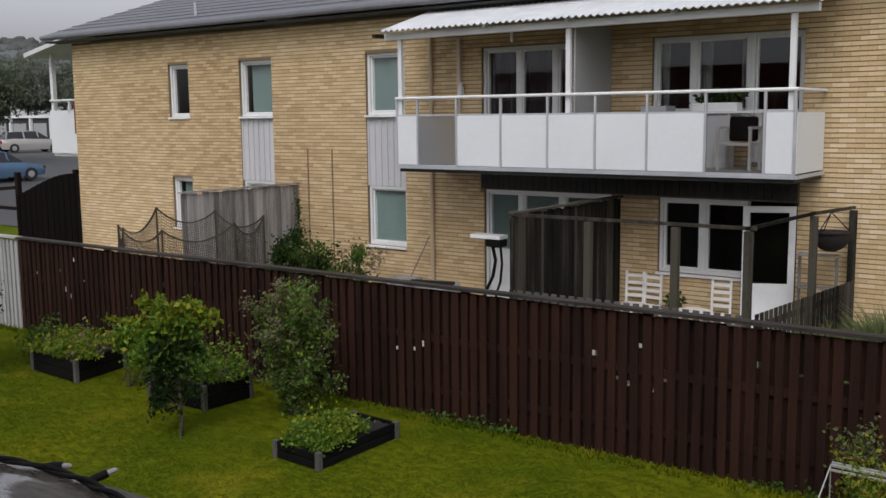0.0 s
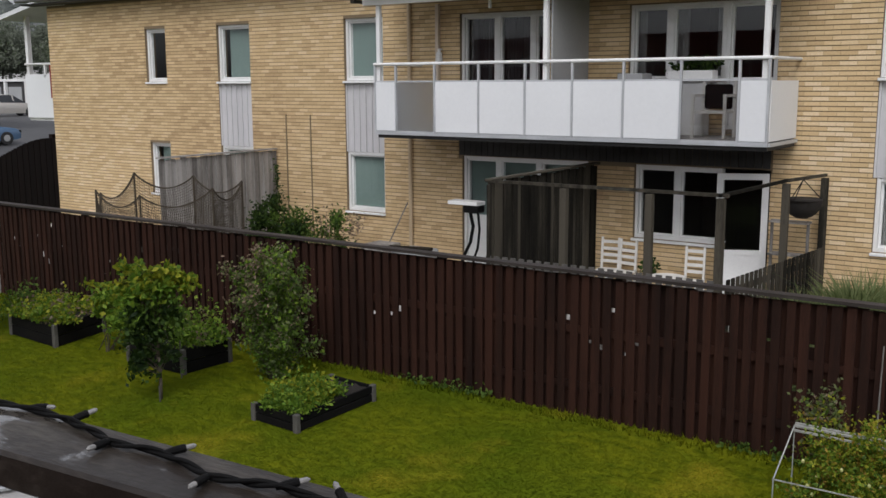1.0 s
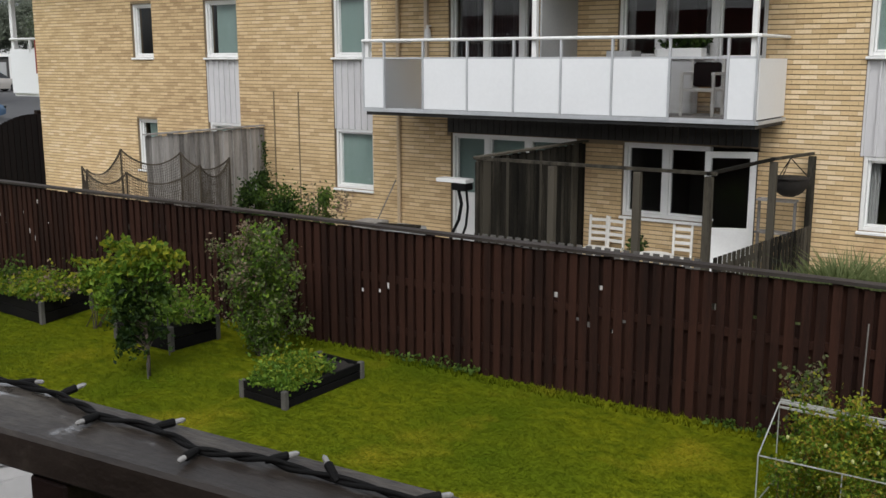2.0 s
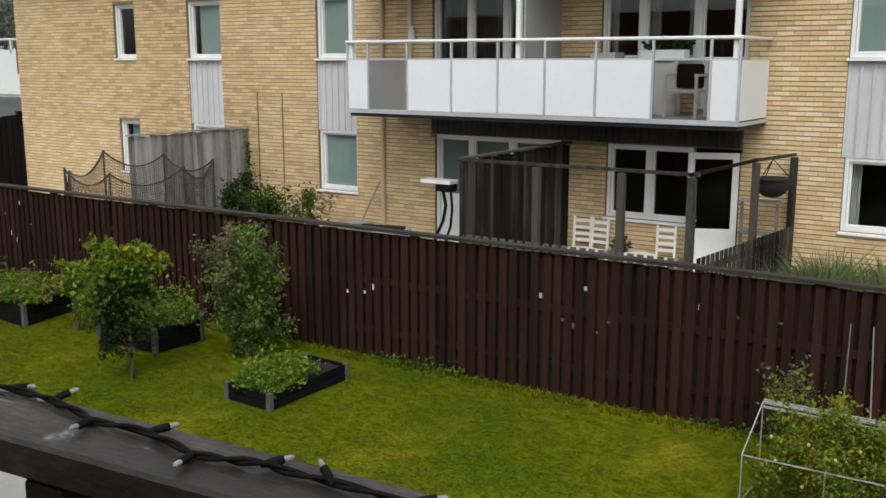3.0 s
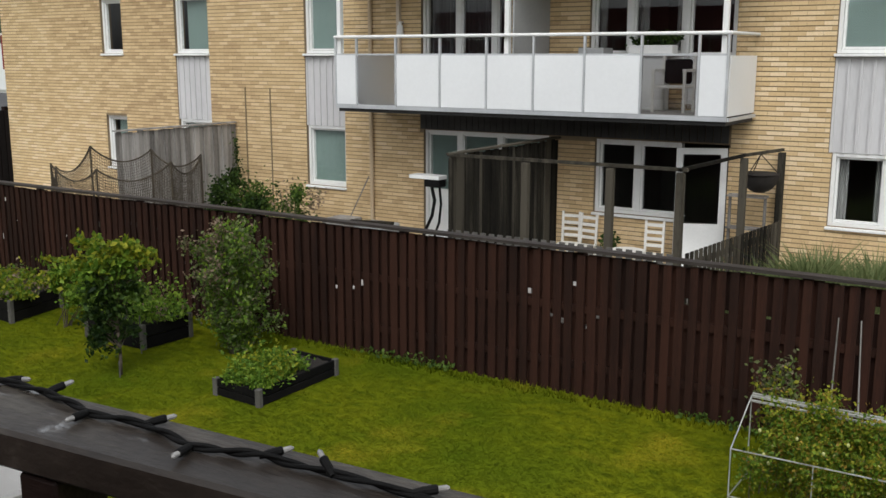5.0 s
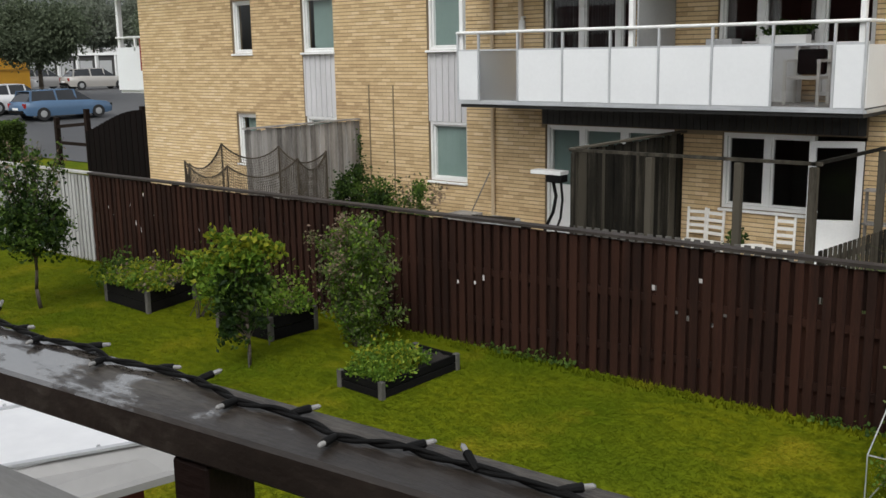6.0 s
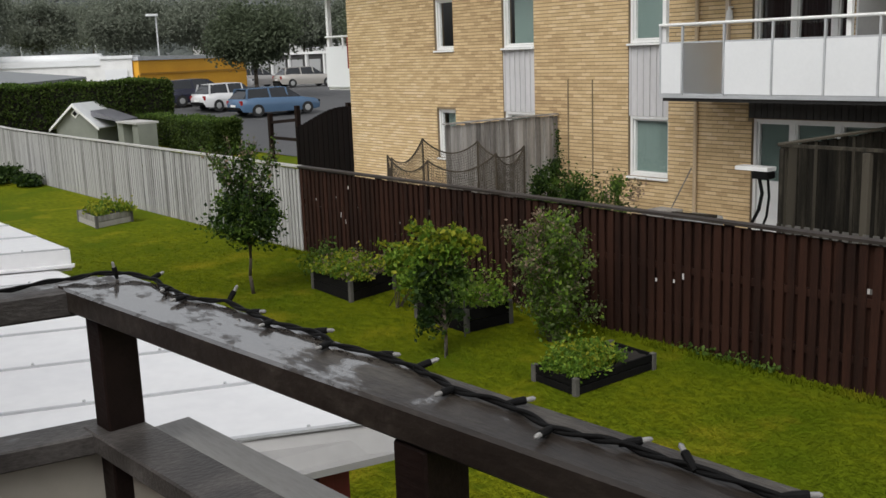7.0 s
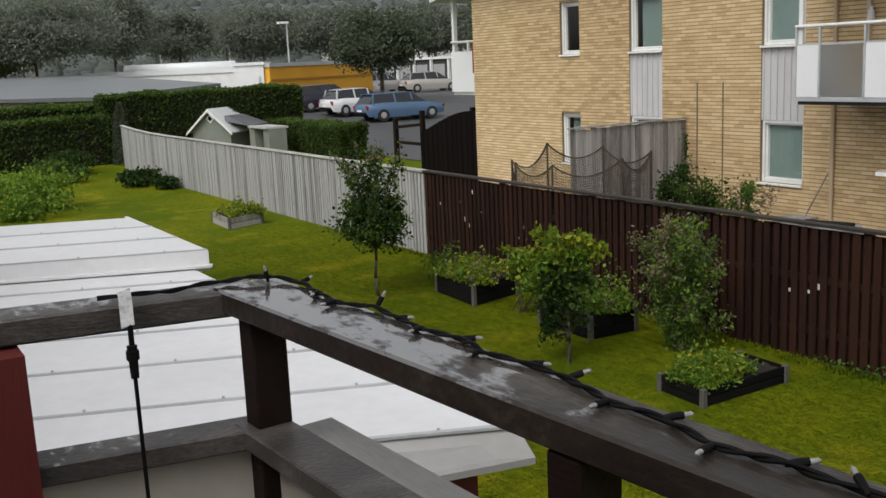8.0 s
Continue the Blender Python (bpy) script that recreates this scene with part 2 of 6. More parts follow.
def lawn_material(name, bump):
    """Mown grass: broad green to yellow-green drifts, thin worn patches of dry straw and fine mottling."""
    m, t, b = base_material(name, 0.95, 0.0, 0.04)
    L = t.links.new
    geo = t.nodes.new("ShaderNodeNewGeometry")

    def cloudy(scale, detail, lo, hi, stretch=None):
        n = t.nodes.new("ShaderNodeTexNoise")
        n.inputs["Scale"].default_value, n.inputs["Detail"].default_value = scale, detail
        if stretch:
            mp = t.nodes.new("ShaderNodeMapping")
            mp.inputs["Scale"].default_value = stretch
            L(geo.outputs["Position"], mp.inputs["Vector"])
            L(mp.outputs[0], n.inputs["Vector"])
        else:
            L(geo.outputs["Position"], n.inputs["Vector"])
        r = t.nodes.new("ShaderNodeMapRange")
        r.inputs["From Min"].default_value, r.inputs["From Max"].default_value = lo, hi
        L(n.outputs[0], r.inputs["Value"])
        return r.outputs[0], n.outputs[0]

    def blend(fac, c0, c1):
        mx = t.nodes.new("ShaderNodeMix")
        mx.data_type = "RGBA"
        L(fac, mx.inputs["Factor"])
        for k, c in ((6, c0), (7, c1)):
            if isinstance(c, tuple):
                mx.inputs[k].default_value = (*c, 1)
            else:
                L(c, mx.inputs[k])
        return mx.outputs[2]
    drift, _ = cloudy(0.36, 4, 0.38, 0.62)
    tuft, _ = cloudy(5.0, 6, 0.3, 0.7, (1.0, 1.6, 1.0))
    worn, _ = cloudy(0.95, 5, 0.56, 0.72)
    fine, height = cloudy(38.0, 3, 0.25, 0.75)
    green = blend(drift, (0.070, 0.108, 0.004), (0.176, 0.180, 0.006))
    dark = blend(tuft, (0.074, 0.098, 0.004), green)
    dry = blend(worn, dark, (0.270, 0.220, 0.014))
    L(blend(fine, dark, dry), b.inputs["Base Color"])
    if bump:
        bp = t.nodes.new("ShaderNodeBump")
        bp.inputs["Strength"].default_value, bp.inputs["Distance"].default_value = bump, 0.012
        L(height, bp.inputs["Height"])
        L(bp.outputs[0], b.inputs["Normal"])
    return m


def axis_steps(near, far, step):
    v = list(np.arange(-near, near + 0.01, step))
    k = near
    while k < far:
        k *= 1.45
        v = [-k] + v + [k]
    return v


lawn_mat = lawn_material("lawn", 0.7)
gs = Shape()
gx = [v - 25 for v in axis_steps(60, 2500, 2.0)]
gy = axis_steps(40, 2500, 2.0)
gs.grid([[(x, y, land(x, y)) for x in gx] for y in gy])
solo("ground", gs, lawn_mat, "mown green lawn with yellowish patches", "lawn", kind="structure", smooth=True)


def sheet(name, x0, x1, y0, y1, lift, material, label, category, step=2.0):
    nx, ny = max(2, int((x1 - x0) / step) + 1), max(2, int((y1 - y0) / step) + 1)
    rows = [[(x, y, land(x, y) + lift) for x in np.linspace(x0, x1, nx)] for y in np.linspace(y0, y1, ny)]
    return solo(name, Shape().grid(rows), material, label, category, kind="structure", smooth=True)


# Out of sight behind the fence; pale to bounce light onto the wall.
sheet("pavement_patio", -25.2, 6, 10.1, 15.98, 0.03, paving_mat, "unseen pale terrace paving that bounces light under the balcony", "paving")
sheet("road_carpark", -110, -30.5, 19.2, 90, 0.03, asphalt_mat, "wet grey asphalt car park", "car park")


# ---- apartment building ----
WX0, WX1, WY, WT = -25.3, 6.0, 16.0, 0.32
EAVE = 5.75
building = thing("apartment_building", "two-storey yellow brick apartment building with white windows", "building", at=(-12, 18, 0))
# openings: x0, x1, z0, z1
OPEN = [(-21.35, -20.6, 1.06, 2.30), (-21.35, -20.6, 3.77, 5.03), (-18.82, -17.76, 1.06, 2.30), (-18.82, -17.76, 3.77, 5.03),
        (-15.0, -13.97, 1.06, 2.30), (-15.0, -13.97, 3.77, 5.03), (-12.05, -9.35, 0.15, 2.33), (-12.1, -10.15, 2.95, 5.0),
        (-8.46, -6.93, 1.04, 2.32), (-6.93, -6.12, 0.15, 2.32), (-8.62, -6.95, 3.72, 5.0), (-6.95, -6.1, 2.95, 5.0),
        (-4.55, -2.95, 1.15, 2.28), (-4.6, -2.95, 3.77, 5.0), (0.5, 2.0, 1.06, 2.28), (0.5, 2.0, 3.77, 5.0)]
PANELS = [(-18.82, -17.76, 2.30, 3.77), (-15.0, -13.97, 2.30, 3.77), (-4.6, -2.95, 2.28, 3.77), (0.5, 2.0, 2.28, 3.77)]


def wall_grid(x0, x1, z0, z1, holes):
    """The wall round its openings, in cells whose corners meet."""
    xs = sorted({x0, x1, *[h[0] for h in holes], *[h[1] for h in holes]})
    zs = sorted({z0, z1, *[h[2] for h in holes], *[h[3] for h in holes]})
    solid = {}
    for i, (a, b) in enumerate(zip(xs, xs[1:])):
        for j, (lo, hi) in enumerate(zip(zs, zs[1:])):
            mx, mz = (a + b) / 2, (lo + hi) / 2
            solid[i, j] = not any(h[0] < mx < h[1] and h[2] < mz < h[3] for h in holes)
    index, s = {}, Shape()

    def corner(i, j, k):
        if (i, j, k) not in index:
            index[i, j, k] = len(s.v)
            s.v.append((xs[i], WY + k * WT, zs[j]))
        return index[i, j, k]
    for (i, j), full in solid.items():
        if not full:
            continue
        for k in (0, 1):
            s.f.append((corner(i, j, k), corner(i + 1, j, k), corner(i + 1, j + 1, k), corner(i, j + 1, k)))
        for di, dj, e in ((-1, 0, ((i, j), (i, j + 1))), (1, 0, ((i + 1, j), (i + 1, j + 1))), (0, -1, ((i, j), (i + 1, j))), (0, 1, ((i, j + 1), (i + 1, j + 1)))):
            if not solid.get((i + di, j + dj), False):
                (p, q), (u, v) = e
                s.f.append((corner(p, q, 0), corner(u, v, 0), corner(u, v, 1), corner(p, q, 1)))
    return s


ws = wall_grid(WX0, WX1, -0.3, EAVE, OPEN + PANELS)
wall_front = part("wall", ws, mortar_mat, building, "yellow brick facade with thin joints")
part("wall", Shape().prism([(WY + WT, -0.3), (26, -0.3), (26, EAVE), (21.1, EAVE + 1.6), (WY + WT, EAVE)], 0, WX0, WX0 + WT), mortar_mat, building)
part("wall", Shape().prism([(WY + WT, -0.3), (26, -0.3), (26, EAVE), (21.1, EAVE + 1.6), (WY + WT, EAVE)], 0, WX1 - WT, WX1), mortar_mat, building)
part("wall", Shape().box(WX0, WX1, 26, 26 + WT, -0.3, EAVE), mortar_mat, building)
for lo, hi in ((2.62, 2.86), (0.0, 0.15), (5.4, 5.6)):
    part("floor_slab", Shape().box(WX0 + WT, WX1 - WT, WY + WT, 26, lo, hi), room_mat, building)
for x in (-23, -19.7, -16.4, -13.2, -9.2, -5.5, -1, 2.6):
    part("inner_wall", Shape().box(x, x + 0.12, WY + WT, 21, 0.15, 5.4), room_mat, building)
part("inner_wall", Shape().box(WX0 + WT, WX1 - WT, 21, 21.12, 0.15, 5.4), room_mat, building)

# roof with overhang, fascia and gutter
ov, slope = 0.45, 0.32
r0 = (WY - ov, EAVE + 0.08)
ridge_y = 21.1
ridge_z = EAVE + 0.08 + slope * (ridge_y - WY + ov)
part("roof", Shape().prism([r0, (ridge_y, ridge_z), (26.75, EAVE + 0.08), (26.75, EAVE + 0.2), (ridge_y, ridge_z + 0.14), (r0[0], r0[1] + 0.13)], 0, WX0 - 0.6, WX1 + 0.6), roof_mat, building, "dark grey slate roof")
part("soffit", Shape().box(WX0 - 0.55, WX1 + 0.5, WY - ov + 0.02, WY - 0.012, EAVE + 0.01, EAVE + 0.05), soffit_mat, building)
gut = Shape()
gut.tube((WX0 - 0.6, WY - ov - 0.05, EAVE + 0.14), (WX1 + 0.6, WY - ov - 0.05, EAVE + 0.14), 0.06, n=10)
part("gutter", gut, roof_mat, building, "dark metal gutter")
part("roof_vent", Shape().tube((-20.6, WY + 0.3, EAVE + 0.35), (-20.6, WY + 0.3, EAVE + 0.75), 0.035, 0.035, 8), metal_mat, building, "short metal vent pipe on the roof")
seam = Shape()
for i in range(1, 12):
    y = WY - ov + i * 0.46
    z = EAVE + 0.21 + slope * (y - WY + ov)
    seam.box(WX0 - 0.6, WX1 + 0.6, y - 0.02, y + 0.01, z, z + 0.018)
part("tile_course", seam, roof_mat, building)
pipe = Shape().line([(-13.26, WY - 0.07, EAVE + 0.1), (-13.26, WY - 0.07, 0.3)], 0.04, 10)
pipe.line([(-13.27, WY - 0.07, EAVE), (-13.27, WY - 0.45, EAVE + 0.25)], 0.04, 10)
part("downpipe", pipe, varied("beige_pipe", [(0.42, 0.32, 0.2), (0.5, 0.39, 0.26)], 2, 30, 0.5, 0.05), building, "beige metal downpipe")
for x in (-16.7, -15.98):
    part("conduit", Shape().box(x - 0.012, x + 0.012, WY - 0.03, WY - 0.006, 0.5, 3.05), mortar_mat, building)


def window(x0, x1, z0, z1, fill, lights=1, sill=True, low_panel=0.0, widths=None):
    """White framed window in an opening; fill: blind, curtain or none."""
    y = WY + 0.125
    fs = Shape()
    f = 0.06
    for a, b, lo, hi in ((x0, x0 + f, z0, z1), (x1 - f, x1, z0, z1), (x0 + f, x1 - f, z1 - f, z1), (x0 + f, x1 - f, z0, z0 + f)):
        fs.box(a + 0.002, b - 0.002, WY + 0.062, y + 0.08, lo + 0.002, hi - 0.002)
    win = part("window", fs, white_paint, building, "white painted window frame")
    cuts = widths or [k / lights for k in range(lights + 1)]
    xs = [x0 + f + (x1 - x0 - 2 * f) * c for c in cuts]
    for n, (a, b) in enumerate(zip(xs, xs[1:])):
        lo = z0 + f
        if n:
            part("mullion", Shape().box(a - 0.05, a + 0.05, y - 0.035, y + 0.075, z0 + f, z1 - f), white_paint, win)
            a += 0.05
        if n < len(xs) - 2:
            b -= 0.05
        if low_panel and n == (0 if low_panel > 0 else len(xs) - 2):
            lo = z0 + abs(low_panel)
            part("door_panel", Shape().box(a + 0.003, b - 0.003, y - 0.01, y + 0.05, z0 + f, lo), white_paint, win)
        g = 0.038
        cs = Shape()
        for p, q, l2, h2 in ((a, a + g, lo, z1 - f), (b - g, b, lo, z1 - f), (a + g, b - g, lo, lo + g), (a + g, b - g, z1 - f - g, z1 - f)):
            cs.box(p + 0.004, q - 0.001, y - 0.02, y + 0.055, l2 + 0.002, h2 - 0.002)
        part("casement", cs, white_paint, win)
        pane = part("pane", Shape().box(a + g, b - g, y + 0.01, y + 0.016, lo + g, z1 - f - g), glass, win)
        pane.visible_shadow = False
        if fill == "blind":
            part("roller_blind", Shape().box(a + g - 0.02, b - g + 0.02, y + 0.06, y + 0.065, lo + g, z1 - f - g), blind_mat, win, "grey-green roller blind")
        if fill == "half":
            part("roller_blind", Shape().box(a + g + 0.12, b - g + 0.02, y + 0.09, y + 0.095, lo + g, z1 - f - g), blind_mat, win, "grey-green roller blind")
        if fill == "side":
            for u0, u1 in ((0.0, 0.22), (0.8, 1.0)):
                cu = [[(a + (b - a) * (u0 + (u1 - u0) * i / 12), y + 0.16 + 0.025 * math.sin(i * 1.7), z) for i in range(13)] for z in (lo, z1 - f)]
                part("curtain", Shape().grid(cu), net_curtain, win, "thin pale side curtain", smooth=True)
        if fill == "curtain":
            cu = [[(a + (b - a) * i / 30, y + 0.16 + 0.03 * math.sin(i * 1.9), z) for i in range(31)] for z in (lo, z1 - f)]
            part("curtain", Shape().grid(cu), curtain_mat, win, "dark pleated curtain", smooth=True)
    if sill:
        part("sill", Shape().box(x0 - 0.02, x1 + 0.02, WY - 0.06, WY + 0.058, z0 - 0.05, z0 - 0.004), white_paint, win, bevel=0.008)
    return win


window(*OPEN[0], "half")
window(*OPEN[1], "none")
window(*OPEN[2], "blind")
window(*OPEN[3], "half")
window(*OPEN[4], "blind")
window(*OPEN[5], "blind")
window(*OPEN[6], "blind", 3, sill=False, low_panel=1.0, widths=[0, 0.28, 0.62, 1])
window(*OPEN[7], "curtain", 3, sill=False, widths=[0, 0.40, 0.82, 1])
window(*OPEN[8], "none", 2)
window(*OPEN[10], "side", 2, widths=[0, 0.42, 1])
window(*OPEN[11], "none", 1, sill=False, low_panel=0.8)
window(*OPEN[12], "side", 2)
window(*OPEN[13], "blind", 2)
window(*OPEN[14], "side", 2)
window(*OPEN[15], "blind", 2)
# open terrace door, hinged at its far side
dm = pose(-6.14, WY - 0.02, 0.17, 0, 0, 24)
df = Shape()
for a, b, lo, hi in ((-0.80, -0.70, 0, 2.1), (-0.1, 0, 0, 2.1), (-0.7, -0.1, 2.0, 2.1), (-0.7, -0.1, 0.78, 0.86)):
    df.box(a, b, -0.05, 0, lo, hi, dm)
door = part("door", df, white_paint, building, "open white terrace door with a dark pane")
part("door_panel", Shape().box(-0.70, -0.1, -0.04, -0.01, 0, 0.78, dm), white_paint, door)
part("pane", Shape().box(-0.70, -0.1, -0.028, -0.022, 0.86, 2.0, dm), glass, door).visible_shadow = False
part("door_handle", Shape().beam(dm @ Vector((-0.75, -0.09, 1.0)), dm @ Vector((-0.63, -0.09, 1.0)), 0.02, 0.02), metal_mat, door)

for x0, x1, lo, hi in PANELS:
    pn = Shape()
    n = max(5, int((x1 - x0) / 0.17))
    back = part("cladding", Shape().box(x0 + 0.002, x1 - 0.002, WY + 0.05, WY + 0.3, lo + 0.002, hi - 0.055), grey_panel, building, "light grey ribbed metal panel between windows")
    for i in range(n + 1):
        x = x0 + 0.02 + (x1 - x0 - 0.04) * i / n
        part("rib", Shape().box(x - 0.018, x + 0.018, WY + 0.018, WY + 0.05, lo + 0.004, hi - 0.057), grey_panel, back)

# boards above the terrace doors, under the balcony; its shade is their dark colour
for i in range(46):
    x = -12.1 + i * 0.13
    part("shaded_board", Shape().box(x, x + 0.118, WY - 0.03, WY - 0.006, 2.345, 2.69), soffit_mat, building)
part("house_lamp", Shape().tube((-12.52, WY - 0.10, 4.12), (-12.52, WY - 0.10, 4.3), 0.075, 0.05, 12).tube((-12.52, WY - 0.10, 4.3), (-12.52, WY - 0.10, 4.36), 0.03, 0.03).box(-12.54, -12.50, WY - 0.1, WY, 4.34, 4.37), white_paint, building, "white wall lamp")

# ---- balcony across the facade ----
BX0, BX1, BY = -13.0, -5.75, 14.53
balcony = thing("balcony", "balcony with white panels, two smoked glass panes and a corrugated canopy", "balcony", at=(-9.4, 15.2, 2.7))
# Near-black slab colour carries the shade beneath the balcony.
part("slab", Shape().box(BX0 + 0.02, BX1 - 0.02, BY + 0.05, WY - 0.055, 2.72, 2.84), soffit_mat, balcony, "underside of the balcony slab, its shade put into the colour")
part("edge_trim", Shape().box(BX0, BX1, BY - 0.02, BY + 0.028, 2.785, 2.835).box(BX1 - 0.018, BX1 + 0.03, BY + 0.03, WY - 0.06, 2.785, 2.835).box(BX0 - 0.03, BX0 + 0.018, BY + 0.03, WY - 0.06, 2.785, 2.835), metal_mat, balcony)
part("deck", Shape().box(BX0 + 0.03, BX1 - 0.03, BY + 0.035, WY - 0.06, 2.845, 2.862), paving_mat, balcony)
cuts = [-13.0, -12.52, -11.655, -10.725, -9.805, -8.925, -8.03, -7.09, -6.2, -5.77]
for n, (a, b) in enumerate(zip(cuts, cuts[1:])):
    p = Shape().box(a + 0.022, b - 0.022, BY - 0.006, BY + 0.006, 2.86, 3.735)
    if n in (1, 7):
        part("glass_panel", p, frosted_glass if n == 1 else smoke_glass, balcony, "frosted grey glass pane" if n == 1 else "smoked glass pane").visible_shadow = False
    else:
        part("panel", p, panel_white, balcony)
for x in cuts:
    part("baluster", Shape().box(x - 0.017, x + 0.017, BY - 0.016, BY + 0.03, 2.84, 4.04), metal_mat, balcony)
part("panel_rail", Shape().box(BX0, BX1, BY + 0.008, BY + 0.028, 3.735, 3.765).box(BX0, BX1, BY + 0.008, BY + 0.028, 2.835, 2.858), metal_mat, balcony)
for x, nm in ((BX0, "panel"), (BX1, "panel")):
    part(nm, Shape().box(x - 0.006, x + 0.006, BY + 0.04, WY - 0.08, 2.86, 3.735), panel_white, balcony)
part("handrail", Shape().tube((BX0 - 0.02, BY, 4.06), (BX1 + 0.02, BY, 4.06), 0.028, n=10).tube((BX0, BY, 4.06), (BX0, WY - 0.01, 4.06), 0.025, n=10).tube((BX1, BY, 4.06), (BX1, WY - 0.01, 4.06), 0.025, n=10), white_paint, balcony, "white metal handrail")
for x in (-12.95, -9.45, -5.85):
    part("post", Shape().box(x - 0.04, x + 0.04, BY + 0.04, BY + 0.11, 2.86, 5.12), white_paint, balcony)
part("post", Shape().box(-12.62, -12.55, WY - 0.09, WY - 0.012, 2.86, 5.2), varied("beige_post", [(0.5, 0.42, 0.32), (0.6, 0.5, 0.4)], 2, 30, 0.5, 0.05), balcony)
part("beam", Shape().box(-13.25, -5.5, BY - 0.02, BY + 0.1, 5.125, 5.24), white_paint, balcony)
part("beam", Shape().box(-13.35, -13.25, BY - 0.25, BY + 0.25, 5.16, 5.22), old_wood, balcony)
cy0, cz0, cy1, cz1 = BY - 0.22, 5.27, WY - 0.2, 5.72
crow = []
nx = 240
for y, z in ((cy0, cz0), (cy1, cz1)):
    crow.append([(-13.2 + 7.75 * i / nx, y, z + 0.018 * math.sin(i * 2 * math.pi / 4)) for i in range(nx + 1)])
part("canopy", Shape().grid(crow).grid([[(x, y, z - 0.012) for x, y, z in r] for r in crow]), canopy_mat, balcony, "light corrugated canopy roof", smooth=True)
part("fascia", Shape().beam((-5.42, cy0, cz0 + 0.01), (-5.42, cy1, cz1 + 0.01), 0.03, 0.12), white_paint, balcony)
for x in (-11.0, -9.4, -7.6):
    part("rafter", Shape().beam((x, cy0 + 0.1, cz0 - 0.03), (x, cy1, cz1 - 0.06), 0.05, 0.08), white_paint, balcony)
part("privacy_screen", Shape().box(-9.39, -9.36, BY + 0.13, WY - 0.05, 2.88, 5.2), screen_mat, balcony, "grey privacy screen between balconies")


# ---- plants ----
rng = np.random.default_rng(7)


def leaf_mesh(name, centres, size, material, flat=0.0, jitter=0.35, up=0.0):
    """Many small four-cornered leaves, each folded along its middle and turned its own way."""
    c = np.asarray(centres, float)
    n = len(c)
    d = rng.normal(size=(n, 3))
    d[:, 2] = d[:, 2] * (1 - flat) + up
    d /= np.linalg.norm(d, axis=1, keepdims=True)
    e = rng.normal(size=(n, 3))
    e -= (e * d).sum(1, keepdims=True) * d
    e /= np.linalg.norm(e, axis=1, keepdims=True)
    w = np.cross(d, e)
    s = size * (1 + jitter * rng.uniform(-1, 1, (n, 1)))
    v = np.stack([c - d * s * 0.6, c + e * s * 0.38 + w * s * 0.1, c + d * s * 0.6, c - e * s * 0.38 + w * s * 0.1], 1).reshape(-1, 3)
    k = np.arange(n)[:, None] * 4
    f = np.concatenate([k + [0, 1, 2], k + [0, 2, 3]])
    me = bpy.data.meshes.new(name)
    me.from_pydata(v.tolist(), [], f.tolist())
    me.materials.append(material)
    return me


def cloud(n, centre, radii, clumps=14, tight=0.3, shell=0.55):
    """Leaf places gathered in clumps inside an egg shape, with gaps between."""
    u = rng.normal(size=(clumps, 3))
    u /= np.linalg.norm(u, axis=1, keepdims=True)
    u *= rng.uniform(shell, 1, (clumps, 1)) ** 0.6
    pick = rng.integers(0, clumps, n)
    p = u[pick] + rng.normal(size=(n, 3)) * tight * rng.uniform(0.5, 1.3, (clumps, 1))[pick]
    return np.asarray(centre) + p * np.asarray(radii)


def limbs(shape, base, top, r, tips, lean=0.018):
    """A tapered, slightly bent trunk and limbs out to the tips."""
    base, top = Vector(base), Vector(top)
    pts = [base.lerp(top, k / 5) + Vector((rng.normal() * lean, rng.normal() * lean, 0)) * (k > 0) for k in range(6)]
    for k, (a, b) in enumerate(zip(pts, pts[1:])):
        shape.tube(a, b, r * (1 - 0.14 * k), r * (1 - 0.14 * (k + 1)), 8)
    for tip in tips:
        tip = Vector(tip)
        start = pts[2].lerp(pts[5], rng.uniform(0.1, 1.0))
        mid = start.lerp(tip, 0.5) + Vector((0, 0, 0.06 * (tip - start).length))
        shape.tube(start, mid, r * 0.4, r * 0.26, 6)
        shape.tube(mid, tip, r * 0.26, r * 0.08, 5)
    return shape


def tree(name, label, base, height, crown_centre, radii, n, size, materials, trunk_r, clumps=16, tight=0.3, group="", limb_count=14, category="tree"):
    t = thing(name, label, category, group, at=base)
    cc = np.asarray(crown_centre, float)
    tips = [cc + np.asarray(radii) * q for q in rng.uniform(-0.85, 0.85, (limb_count, 3))]
    tips = [p for p in tips if p[2] > base[2] + height * 0.25]
    part("trunk", limbs(Shape(), base, (cc[0], cc[1], cc[2] + radii[2] * 0.3), trunk_r, tips), bark_mat, t, smooth=True)
    for share, material, shift, scale in materials:
        pts = cloud(int(n * share), cc + np.asarray(shift), np.asarray(radii) * scale, clumps, tight)
        pts = pts[pts[:, 2] > base[2] + 0.05]
        part("crown", leaf_mesh("crown", pts, size, material), None, t)
    return t


def plant(name, label, category, sets, at, group="", kind=""):
    """A low plant of leaves only, with stems: sets of leaf places."""
    t = thing(name, label, category, group, kind, at=at)
    for pts, size, material, up in sets:
        part("foliage", leaf_mesh("foliage", pts, size, material, up=up), None, t)
    if kind == "stuff":
        return t
    stems = Shape()
    for k in range(9):
        p, s, m, up = sets[0]
        q = p[rng.integers(0, len(p))]
        stems.tube((at[0] + rng.normal() * 0.05, at[1] + rng.normal() * 0.05, at[2]), q, 0.008, 0.003, 5)
    part("stem", stems, bark_mat, t)
    return t


